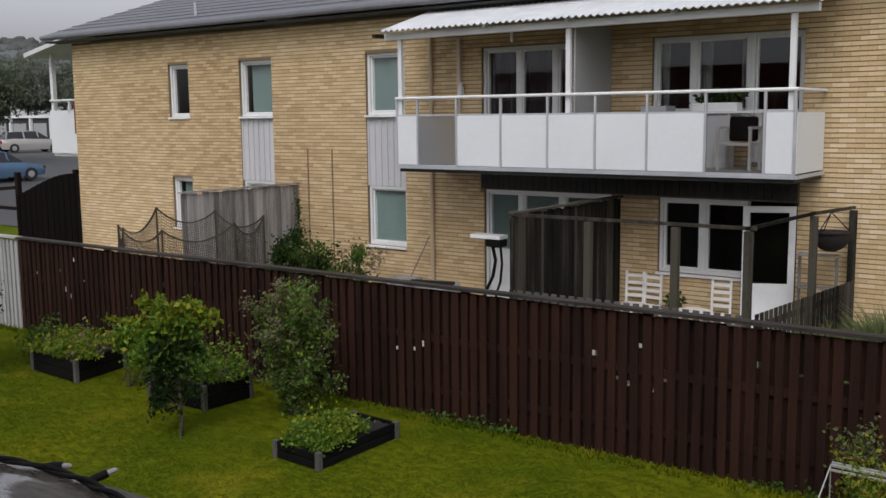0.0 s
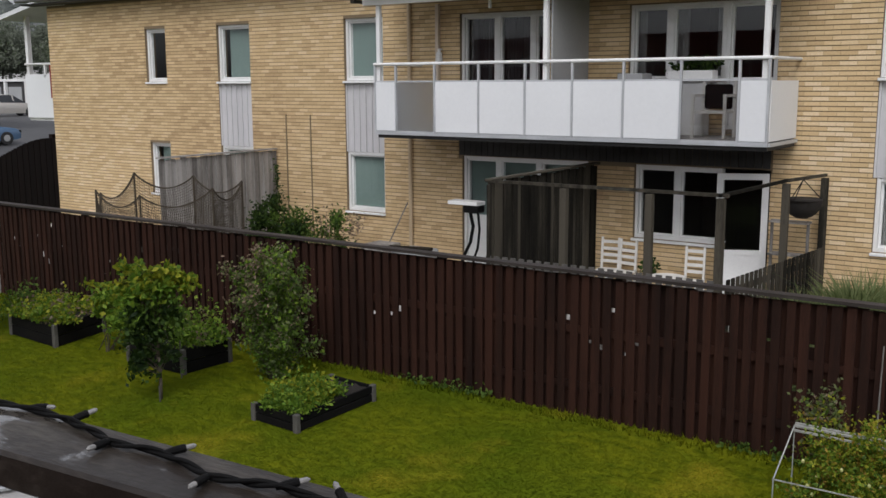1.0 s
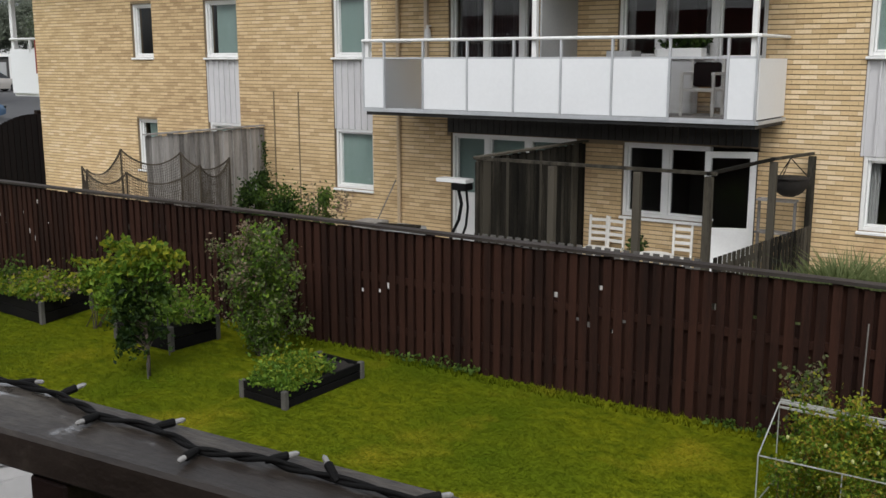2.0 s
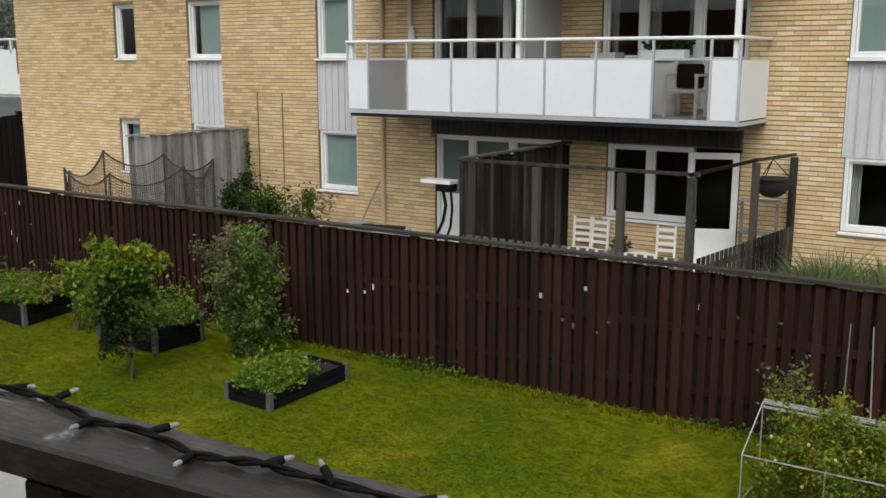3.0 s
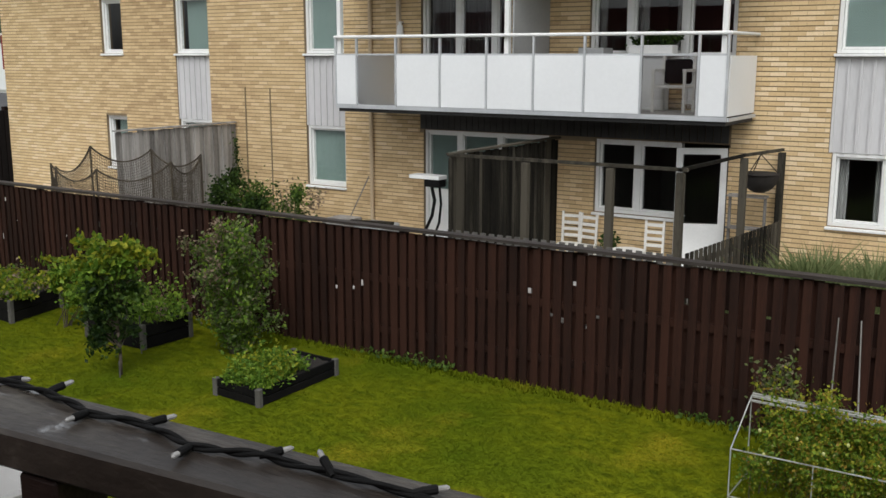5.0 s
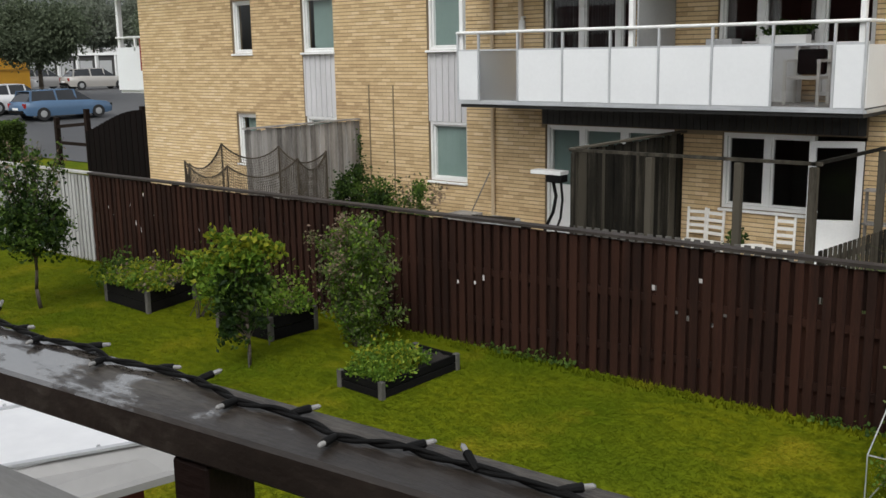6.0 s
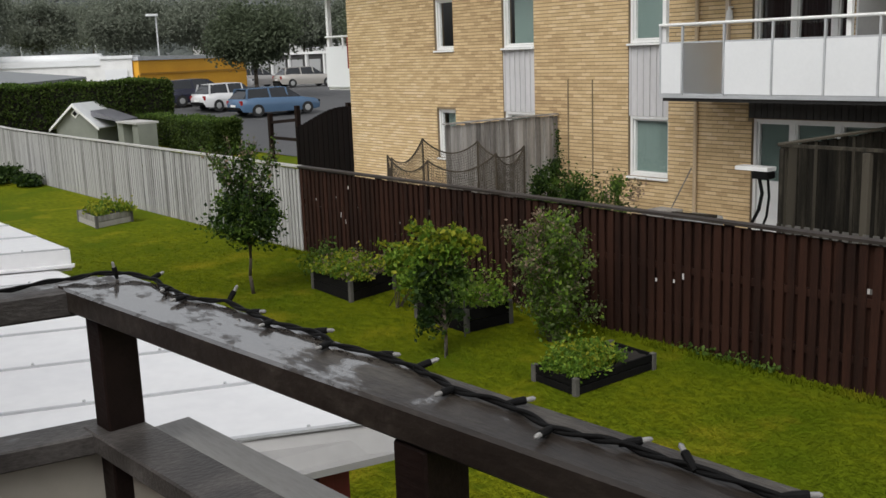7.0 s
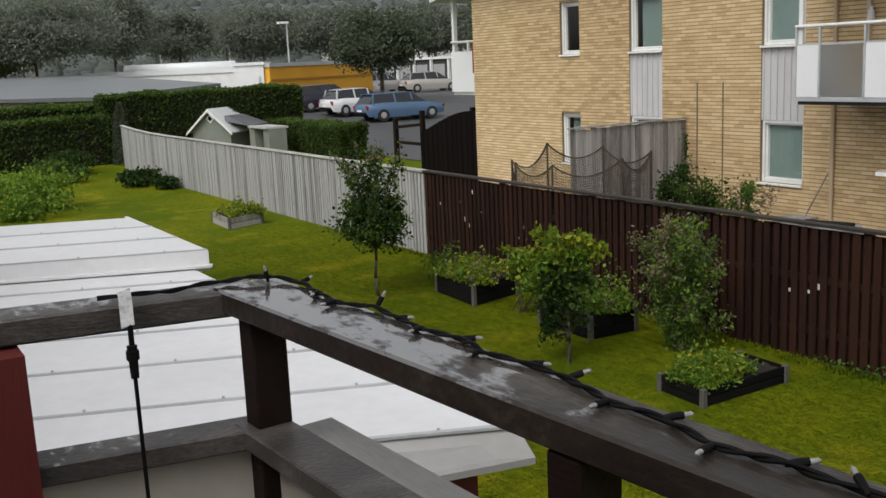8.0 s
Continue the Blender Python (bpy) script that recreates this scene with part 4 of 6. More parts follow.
pot = thing("potted_plant", "small dark leafy plant in a terracotta pot", "plant", at=(-7.75, 15.2, 0.03))
part("pot", Shape().tube((-7.75, 15.2, 0.03), (-7.75, 15.2, 0.33), 0.12, 0.17, 14), red_wood, pot)
part("foliage", leaf_mesh("foliage", cloud(300, (-7.75, 15.2, 0.55), (0.2, 0.2, 0.22), 6), 0.06, leaf_dark), None, pot)

# hanging basket seat on its stand
hb = thing("hanging_basket", "dark hanging basket between wooden terrace posts", "basket", at=(-5.55, 15.2, 1.6))
rows = []
for k in range(7):
    a = -math.pi / 2 + k * math.pi / 2 / 6
    rows.append([(-5.42 + 0.29 * math.cos(a) * math.cos(b), 15.3 + 0.26 * math.cos(a) * math.sin(b), 1.98 + 0.3 * math.sin(a)) for b in np.linspace(0, 2 * math.pi, 17)])
part("bowl", Shape().grid(rows).tube((-5.42, 15.3, 1.96), (-5.42, 15.3, 1.985), 0.28, 0.29, 18), soil_mat, hb, smooth=True)
for b in (0.3, 2.4, 4.5):
    part("cord", Shape().tube((-5.42 + 0.27 * math.cos(b), 15.3 + 0.24 * math.sin(b), 1.98), (-5.4, 15.2, 2.28), 0.008), soil_mat, hb)
shelf = thing("wooden_shelf", "light wooden plant shelf under the basket", "shelf", at=(-5.6, 15.6, 0.03))
for x in (-5.95, -5.4):
    part("upright", Shape().box(x - 0.02, x + 0.02, 15.6, 15.64, 0.03, 1.6), pale_wood, shelf)
for z in (0.6, 1.05, 1.56):
    part("board", Shape().box(-5.97, -5.38, 15.5, 15.74, z, z + 0.03), pale_wood, shelf)

# folding work stand with a plank
stand = thing("folding_stand", "white plank lying on a folding stand with black crossed legs", "stand", at=(-11.6, 15.2, 0.03))
part("plank", Shape().box(-11.78, -11.12, 15.1, 15.38, 1.50, 1.57), white_paint, stand, bevel=0.006)
for y in (15.24,):
    part("leg", Shape().line([(-11.38, y, 1.42), (-11.30, y, 1.1), (-11.36, y, 0.8), (-11.52, y, 0.5), (-11.68, y, 0.04)], 0.032), black_plastic, stand)
    part("leg", Shape().line([(-11.2, y, 1.42), (-11.16, y, 1.05), (-11.2, y, 0.7), (-11.3, y, 0.45), (-11.16, y, 0.04)], 0.024), black_plastic, stand)
part("clamp", Shape().box(-11.46, -11.12, 15.12, 15.36, 1.36, 1.496), black_plastic, stand, bevel=0.02)
heap = thing("covered_pile", "low pile of boards and slabs with a pale cover", "pile", at=(-13, 15.3, 0.03))
part("slab", Shape().box(-13.9, -13.35, 15.1, 15.7, 0.03, 0.55), pale_wood, heap, bevel=0.01)
part("cover", Shape().box(-13.1, -12.4, 15.05, 15.7, 0.03, 0.52), screen_mat, heap, bevel=0.03)
part("board", Shape().beam((-13.1, 15.0, 0.58), (-12.3, 15.3, 0.56), 0.2, 0.05), old_wood, heap)
solo("leaning_stick", Shape().tube((-13.75, 15.5, 0.1), (-13.3, 15.88, 1.35), 0.012), pale_wood, "thin wooden stick leaning on the brick wall", "stick")

# trampoline with sagging net
tramp = thing("trampoline", "old trampoline with a sagging brown safety net", "trampoline", at=(-16, 12, 0))
poles = [Vector((-17.9, 12.0, 1.63)), Vector((-16.7, 11.9, 2.09)), Vector((-15.87, 12.6, 2.02)), Vector((-14.14, 12.2, 2.05)), Vector((-14.0, 11.4, 2.0)), Vector((-15.4, 11.0, 1.83)), Vector((-17.2, 11.4, 1.78))]
for p in poles:
    part("pole", Shape().tube((p.x, p.y, 0.03), p, 0.02, 0.016), net_mat, tramp)
net = Shape()
for a, b in zip(poles, poles[1:] + poles[:1]):
    n, m = 34, 22

    def at(i, j, a=a, b=b):
        u, v = i / n, j / m
        top = a.lerp(b, u).z - 0.26 * math.sin(math.pi * u) ** 0.8
        q = a.lerp(b, u)
        bow = 0.1 * math.sin(math.pi * u) * math.sin(math.pi * v)
        return Vector((q.x, q.y - bow, top + (0.75 - top) * v))
    for i in range(n + 1):
        for j in range(m):
            net.beam(at(i, j), at(i, j + 1), 0.006, 0.004, (0, 1, 0))
    for j in range(m + 1):
        for i in range(n):
            net.beam(at(i, j), at(i + 1, j), 0.024 if j == 0 else 0.004, 0.022 if j == 0 else 0.006, (0, 1, 0))
part("net", net, net_mat, tramp, "sagging brown net", kind="stuff")
ring = [(-16.0 + 1.75 * math.cos(k * math.pi / 16), 11.9 + 1.0 * math.sin(k * math.pi / 16), 0.75) for k in range(33)]
part("frame_ring", Shape().line(ring, 0.025, 6), metal_mat, tramp)
part("mat", Shape().face_set([(x, y, 0.74) for x, y, z in ring[:32]], [tuple(range(32))]), black_plastic, tramp)
for k in (2, 10, 18, 26):
    part("leg", Shape().tube((ring[k][0], ring[k][1], 0.03), ring[k], 0.025), metal_mat, tramp)

plant("climbing_bush", "dark green bush and climber at the brick wall", "bush",
      [(cloud(3800, (-15.95, 14.9, 0.65), (0.68, 0.45, 0.6), 24, 0.22), 0.065, leaf_dark, 0.1), (cloud(1200, (-15.6, 14.8, 0.75), (0.7, 0.4, 0.5), 14, 0.2), 0.07, leaf_green, 0.1), (cloud(400, (-16.75, 15.7, 1.4), (0.08, 0.12, 0.45), 10), 0.05, leaf_dark, 0.1)], (-15.95, 14.9, 0))
plant("shrub", "small rusty green shrub at the brick wall", "shrub", [(cloud(900, (-14.5, 15.1, 0.75), (0.42, 0.35, 0.36), 10), 0.06, leaf_green, 0.2), (cloud(350, (-14.5, 15.1, 0.8), (0.42, 0.35, 0.36), 8), 0.06, leaf_pink, 0.2)], (-14.5, 15.1, 0))
blades = Shape()
for k in range(15000):
    x, y = rng.uniform(-4.9, -1.2), 12.6 + rng.normal() * 0.4
    h = rng.uniform(0.7, 1.5) * (0.78 + 0.15 * math.sin(x * 3) + 0.12 * math.sin(x * 7.3))
    dx, dy = rng.normal() * 0.25, rng.normal() * 0.25
    w = 0.013
    blades.face_set([(x - w, y, 0), (x + w, y, 0), (x + dx * 0.5 + w, y + dy * 0.5, h * 0.75), (x + dx * 0.5 - w, y + dy * 0.5, h * 0.75), (x + dx * 1.3, y + dy * 1.3, h)], [(0, 1, 2, 3), (3, 2, 4)])
solo("ornamental_grass", blades, leaf_sage, "tall pale green grass clumps behind the fence", "grass", kind="stuff")


# ---- own balcony, close to the eye ----
RZ = 3.3
c_out, e_out = Vector((-3.50, 0.895, RZ)), Vector((-0.3, 1.095, RZ))
rd = (e_out - c_out).normalized()
rn = Vector((rd.y, -rd.x, 0))                      # towards the house
li = Vector((0.27, 0.96, 0)).normalized()
def wet_board(name, colors, dry_at, wet_at, bias, grain):
    """Old dark board with grain along x; standing water lies in pools that grow from dry_at towards wet_at along x."""
    m = varied(name, colors, 5, 60, 0.5, 0.25, stretch=grain, rough_var=0.12, spec=0.35)
    t = m.node_tree
    b = t.nodes["Principled BSDF"]
    L = t.links.new
    geo = t.nodes.new("ShaderNodeNewGeometry")
    mp = t.nodes.new("ShaderNodeMapping")
    mp.inputs["Scale"].default_value = (0.55, 1.0, 1.0)
    L(geo.outputs["Position"], mp.inputs["Vector"])
    pool = t.nodes.new("ShaderNodeTexNoise")
    pool.inputs["Scale"].default_value, pool.inputs["Detail"].default_value, pool.inputs["Roughness"].default_value = 19.0, 8.0, 0.68
    L(mp.outputs[0], pool.inputs["Vector"])
    xyz = t.nodes.new("ShaderNodeSeparateXYZ")
    L(geo.outputs["Position"], xyz.inputs[0])
    run = t.nodes.new("ShaderNodeMapRange")
    run.inputs["From Min"].default_value, run.inputs["From Max"].default_value = dry_at, wet_at
    run.inputs["To Min"].default_value, run.inputs["To Max"].default_value = -0.22, bias
    L(xyz.outputs["X"], run.inputs["Value"])
    add = t.nodes.new("ShaderNodeMath")
    L(pool.outputs[0], add.inputs[0])
    L(run.outputs[0], add.inputs[1])
    edge = t.nodes.new("ShaderNodeMapRange")
    edge.inputs["From Min"].default_value, edge.inputs["From Max"].default_value = 0.475, 0.58
    edge.inputs["To Min"].default_value = 0.04
    L(add.outputs[0], edge.inputs["Value"])
    up = t.nodes.new("ShaderNodeSeparateXYZ")
    L(geo.outputs["Normal"], up.inputs[0])
    lying = t.nodes.new("ShaderNodeMath")
    lying.operation, lying.use_clamp = "MULTIPLY", True
    L(edge.outputs[0], lying.inputs[0])
    L(up.outputs["Z"], lying.inputs[1])
    L(lying.outputs[0], b.inputs["Coat Weight"])
    b.inputs["Coat Roughness"].default_value, b.inputs["Coat IOR"].default_value = 0.08, 4.0
    return m


wet_rail = wet_board("wet_dark_rail_top", [(0.010, 0.0072, 0.0055), (0.026, 0.020, 0.0155), (0.085, 0.075, 0.060)], -2.2, -2.8, 0.09, (0.6, 2.2, 1))
worn_rail = wet_board("worn_grey_brown_rail", [(0.024, 0.021, 0.019), (0.052, 0.046, 0.042), (0.115, 0.105, 0.097)], -3.2, -3.7, 0.03, (2, 1, 3))
ledge_wood = varied("grey_ledge_wood", [(0.17, 0.165, 0.155), (0.28, 0.27, 0.255)], 4, 40, 0.6, 0.2, stretch=(0.5, 3, 1))
railing = thing("balcony_railing", "dark brown wet wooden balcony railing with a flat top board", "railing", at=(-2, 0.9, 2.2))


def plank(p, q, side, w, h, w_end=None):
    """A board whose outer top edge runs from p to q, w wide towards side (w_end at q) and h deep."""
    s = Shape()
    a = [p, q, q + side * (w if w_end is None else w_end), p + side * w]
    d = Vector((0, 0, -h))
    s.face_set(a + [v + d for v in a], [(0, 1, 2, 3), (7, 6, 5, 4), (0, 4, 5, 1), (1, 5, 6, 2), (2, 6, 7, 3), (3, 7, 4, 0)])
    return s


ln = Vector((li.y, -li.x, 0))                      # inwards from the side rail
part("top_board", plank(c_out, e_out, rn, 0.15, 0.05, 0.075), wet_rail, railing, "flat wet top board, pale with glare and worn spots", bevel=0.005)
part("side_top_board", plank(Vector((-3.68, 0.05, RZ - 0.004)), c_out + rn * 0.04 + Vector((-0.035, 0, -0.004)), ln, 0.12, 0.055), worn_rail, railing, bevel=0.005)
e_far = Vector((1.15, 1.12, RZ))
part("top_board", plank(e_out, e_far, rn, 0.075, 0.05), wet_rail, railing, bevel=0.005)
part("lower_board", plank(e_out + Vector((0, -0.03, -0.3)), e_far + Vector((0, -0.03, -0.3)), rn, 0.08, 0.045), worn_rail, railing, bevel=0.004)
part("panel", Shape().beam(e_out + Vector((0, -0.06, -0.72)), e_far + Vector((0, -0.06, -0.72)), 0.02, 0.82), beige_panel, railing)
for dist in (0.09, 1.085, 2.1, 3.0):
    p = c_out + rd * dist + rn * 0.075
    m = Matrix.Translation((p.x, p.y, 0)) @ Matrix.Rotation(math.atan2(rd.y, rd.x), 4, "Z")
    part("post", Shape().box(-0.033, 0.033, -0.04, 0.04, 2.1, RZ - 0.056, m), rail_wood, railing, bevel=0.004)
lowz = 3.0
part("lower_board", plank(c_out + Vector((0.05, -0.03, lowz - RZ)), e_out + Vector((0, -0.03, lowz - RZ)), rn, 0.11, 0.045), worn_rail, railing, bevel=0.004)
part("side_lower_board", plank(Vector((-3.62, 0.05, lowz - 0.003)), c_out + rn * 0.06 + Vector((0.02, 0, lowz - RZ - 0.003)), ln, 0.1, 0.045), worn_rail, railing, bevel=0.004)
part("outer_ledge", plank(c_out + Vector((-0.02, 0.13, 2.93 - RZ)), e_out + Vector((0, 0.13, 2.93 - RZ)), rn, 0.11, 0.03), ledge_wood, railing, "pale grey outer ledge board", bevel=0.003)
part("panel", Shape().beam(c_out + rn * 0.06 + Vector((0.1, 0, -0.72)), e_out + rn * 0.06 + Vector((0, 0, -0.72)), 0.02, 0.82), beige_panel, railing, "beige solid panel below the lower board")
part("side_panel", Shape().beam(Vector((-3.57, 0.05, 2.58)), c_out + rn * 0.05 + Vector((0.07, 0, 2.58 - RZ)), 0.02, 0.82), beige_panel, railing, "beige solid panel below the lower board")
part("red_post", Shape().box(-3.75, -3.44, -0.2, 0.355, 2.1, RZ - 0.065), red_wood, railing, "dark red painted wooden post")
solo("balcony_floor", Shape().box(-3.9, 1.2, -1.8, 1.15, 2.0, 2.12), grey_post, "weathered wooden balcony floor", "floor", kind="structure")
# Unseen wall, stretched along x so the opposite windows reflect something dark.
solo("wall_unseen_house", Shape().box(-24, 8, -2.1, -1.8, 0, 5.4), red_wood, "unseen red wall behind the balcony, added to darken window reflections", "wall", kind="structure")

# string of small lamps along the top board
string = thing("light_string", "black outdoor light string lying along the railing", "light string", at=(-2.5, 0.95, RZ))


def on_rail(x, off):
    d = (x - c_out.x) / rd.x
    p = c_out + rd * d + rn * off
    return Vector((p.x, p.y, RZ))


def strand(path, r, swing, pitch, phase):
    """One of two wires wound round each other along a path."""
    out = []
    for i, p in enumerate(path):
        a = i * pitch + phase
        a += 2.0 * noise.noise(Vector((i * 0.03, 0, 2)))
        k = swing * (1.0 + 0.3 * noise.noise(Vector((i * 0.05, 7, 0))))
        out.append(p + Vector((0, k * math.sin(a), k * (1 + math.cos(a)))))
    return Shape().line(out, r, 6)


# where each little lamp leaves the wires and which way it points
LAMPS = [(-3.44, 0.86, 0.1, -0.2, 0.9), (-3.36, 0.905, -0.3, 0.9, 0.2), (-3.25, 0.892, 0.6, -0.7, 0.05), (-3.154, 0.88, 0.3, -0.95, 0.02), (-3.062, 0.928, 0.10, 0.55, 0.85), (-2.96, 0.918, 0.8, 0.4, 0.1), (-2.875, 0.912, 0.35, -0.9, 0.02),
         (-2.772, 0.935, 0.75, 0.62, 0.05), (-2.694, 0.911, 0.34, -0.9, 0.02), (-2.592, 0.94, 0.9, 0.35, 0.08), (-2.505, 0.94, 0.4, 0.85, 0.25), (-2.397, 0.915, 0.1, -0.98, 0.02), (-2.306, 0.935, 0.55, 0.8, 0.12),
         (-2.209, 0.908, 0.22, -0.95, 0.02), (-2.122, 0.938, 0.6, 0.75, 0.12), (-2.031, 0.942, -0.75, 0.35, 0.4), (-1.926, 0.952, 0.7, 0.55, 0.1), (-1.83, 0.935, 0.2, -0.95, 0.02), (-1.735, 0.965, 0.6, 0.75, 0.1),
         (-1.64, 0.95, 0.3, -0.9, 0.02), (-1.545, 0.975, 0.6, 0.7, 0.15), (-1.45, 0.96, 0.1, -0.95, 0.02), (-1.35, 0.985, 0.7, 0.6, 0.1)]
lx = np.array([v[0] for v in LAMPS[1:]] + [-1.1, -0.7, -0.42])
ly = np.array([v[1] for v in LAMPS[1:]] + [0.99, 1.01, 1.03])
mean = np.convolve(np.pad(ly, 1, mode="edge"), [0.3, 0.4, 0.3], "valid")
run = []
for k in range(490):
    x = -3.36 + 0.006 * k
    y = float(np.interp(x, lx, 0.65 * ly + 0.35 * mean)) + 0.003 * noise.noise(Vector((k * 0.12, 1, 0)))
    run.append(Vector((x, y, RZ + 0.0036 + 0.005 * max(0, noise.noise(Vector((k * 0.09, 5, 0)))))))
turn_corner = [Vector((-3.523, 0.517, RZ + 0.004)), Vector((-3.50, 0.59, RZ + 0.006)), Vector((-3.481, 0.658, RZ + 0.004)), Vector((-3.49, 0.73, RZ + 0.007)), Vector((-3.487, 0.784, RZ + 0.005)), Vector((-3.466, 0.83, RZ + 0.012)), Vector((-3.43, 0.885, RZ + 0.008))]
bend = []
for p, q in zip(turn_corner, turn_corner[1:] + run[:1]):
    bend += [p.lerp(q, k / 10) for k in range(10)]
run = bend + run
for phase in (0.0, math.pi):
    part("cable", strand(run, 0.0031, 0.0025, 0.3, phase), black_plastic, string, smooth=True)
clear_tip = varied("clear_lamp_tip", [(0.17, 0.165, 0.155), (0.34, 0.33, 0.31)], 40, 120, 0.12, 0.0, spec=0.8)
for x, y, dx, dy, dz in LAMPS:
    p = Vector((x, y, RZ + 0.0075))
    d = Vector((dx, dy, dz)).normalized()
    holder = Shape().tube(p - d * 0.006, p + d * 0.004, 0.0034, 0.0048, 10).tube(p + d * 0.004, p + d * 0.019, 0.005, 0.0053, 10).tube(p + d * 0.019, p + d * 0.021, 0.0053, 0.0042, 10)
    bulb = part("lamp_holder", holder, black_plastic, string)
    part("lamp_tip", Shape().tube(p + d * 0.0205, p + d * 0.030, 0.0034, 0.0032, 10).tube(p + d * 0.030, p + d * 0.033, 0.0032, 0.0012, 10), clear_tip, bulb, "clear lamp tip")
plug = thing("hanging_cable", "black cable with a connector hanging from the railing", "cable", at=(-3.36, 0.5, RZ))
hx, hy = -3.39, 0.545
part("cable", Shape().line([(hx - 0.13, hy + 0.02, RZ + 0.006), (hx - 0.02, hy + 0.01, RZ + 0.012), (hx + 0.05, hy - 0.01, RZ - 0.02), (hx + 0.055, hy - 0.012, RZ - 0.1)], 0.006), black_plastic, plug)
tag = [[(hx - 0.045 + 0.10 * u + 0.004 * math.sin(5 * u), hy + 0.006 - 0.02 * u + v, RZ + 0.034 - 0.052 * u ** 1.6 + 0.003 * math.sin(7 * u + 90 * v)) for u in np.linspace(0, 1, 9)] for v in (-0.013, -0.004, 0.005, 0.013)]
part("tape", Shape().grid(tag).grid([[(x, y, z - 0.0015) for x, y, z in r] for r in tag]), varied("pale_tape", [(0.30, 0.30, 0.30), (0.50, 0.50, 0.49)], 60, 140, 0.3, 0.2), plug, "crumpled pale tape holding the cable", smooth=True)
part("connector", Shape().tube((hx + 0.055, hy - 0.012, RZ - 0.055), (hx + 0.056, hy - 0.012, RZ - 0.12), 0.010, 0.008, 10).tube((hx + 0.055, hy - 0.012, RZ - 0.065), (hx + 0.055, hy - 0.012, RZ - 0.083), 0.0125, 0.0125, 10), black_plastic, plug)
part("cable", Shape().line([(hx + 0.056, hy - 0.012, RZ - 0.115), (hx + 0.058, hy - 0.012, RZ - 0.6), (hx + 0.056, hy - 0.01, 2.15)], 0.0045), black_plastic, plug)

# ---- low white-roofed annex beside the balcony ----
annex = thing("annex", "low red annex with a white sheet metal roof", "annex", at=(-8, 1, 0))
vy = Vector((0.40, 1.0, 0))
flashing_mat = varied("pale_flashing", [(0.27, 0.265, 0.255), (0.36, 0.35, 0.34)], 1.2, 10, 0.5, 0.03)


def roof_field(xa, xb, y0, y1, z, base_y):
    """Roof sheet between two seams lines, skewed like the annex."""
    def q(x, y, dz=0):
        return (x + vy.x * (y - base_y), y, z + dz)
    return [q(xa, y0), q(xb, y0), q(xb, y1), q(xa, y1)], [q(xa, y0, -0.03), q(xb, y0, -0.03), q(xb, y1, -0.03), q(xa, y1, -0.03)]


def roof_panel(xa, xb, y0, y1, z, base_y):
    t, b = roof_field(xa, xb, y0, y1, z, base_y)
    sh = Shape().face_set(t + b, [(0, 1, 2, 3), (7, 6, 5, 4), (0, 4, 5, 1), (1, 5, 6, 2), (2, 6, 7, 3), (3, 7, 4, 0)])
    p = part("roof_sheet", sh, shed_roof_mat, annex, "white metal roof sheet")
    part("seam", Shape().beam((t[1][0] - 0.01, t[1][1], z + 0.006), (t[2][0] - 0.01, t[2][1], z + 0.005), 0.02, 0.012), metal_mat, p)
    for k in range(7):
        y = y0 + (y1 - y0) * (k + 0.5) / 7
        x = xb + vy.x * (y - base_y) - 0.02
        part("screw", Shape().tube((x, y, z + 0.012), (x, y, z + 0.022), 0.009, 0.007, 6), metal_mat, p)


xe = -4.98
for k in range(6):
    roof_panel(xe - 0.77 * (k + 1), xe - 0.77 * k, -1.75, 2.42, 2.2, 1.8)
for k in range(3):
    roof_panel(-9.41 - 0.8 * (k + 1), -9.41 - 0.8 * k, -1.75, 2.55, 2.34, 1.8)
part("fascia", Shape().face_set([(-6.62, -1.75, 2.205), (-5.46, -1.75, 2.10), (-5.46, -1.75, 2.07), (-6.62, -1.75, 2.16), (-4.71, 2.42, 2.205), (-4.60, 2.43, 2.10), (-4.60, 2.43, 2.07), (-4.71, 2.42, 2.16)],
     [(0, 1, 2, 3), (4, 7, 6, 5), (0, 4, 5, 1), (1, 5, 6, 2), (2, 6, 7, 3), (3, 7, 4, 0)]), flashing_mat, annex, "pale sloping edge flashing")
part("fascia", Shape().beam((-9.39 + vy.x * -3.55, -1.75, 2.26), (-9.39 + vy.x * 0.75, 2.55, 2.26), 0.02, 0.16).beam((-9.35 + vy.x * -3.55, -1.75, 2.222), (-9.35 + vy.x * 0.75, 2.56, 2.222), 0.07, 0.02), shed_roof_mat, annex)
part("edge_strip", Shape().beam((-6.60, -1.75, 2.212), (-4.70, 2.43, 2.212), 0.03, 0.012), metal_mat, annex, "grey metal strip over the roof edge")
part("eave_trim", Shape().beam((-9.3, 2.43, 2.13), (-4.75, 2.43, 2.13), 0.03, 0.12), white_paint, annex)
part("eave_trim", Shape().beam((-11.7, 2.56, 2.27), (-9.25, 2.56, 2.27), 0.03, 0.12), white_paint, annex)
n = 26
for i in range(n):
    y = -1.7 + i * 3.95 / n
    x = -4.86 + 0.22 * (y - 1.8)
    part("wall_board", Shape().box(x - 0.02, x + 0.012 * (1 + i % 2), y, y + 0.148, -0.05, 2.08), red_wood, annex)
part("wall", Shape().box(-11.6, -4.86, 2.14, 2.28, -0.05, 2.08), red_wood, annex)

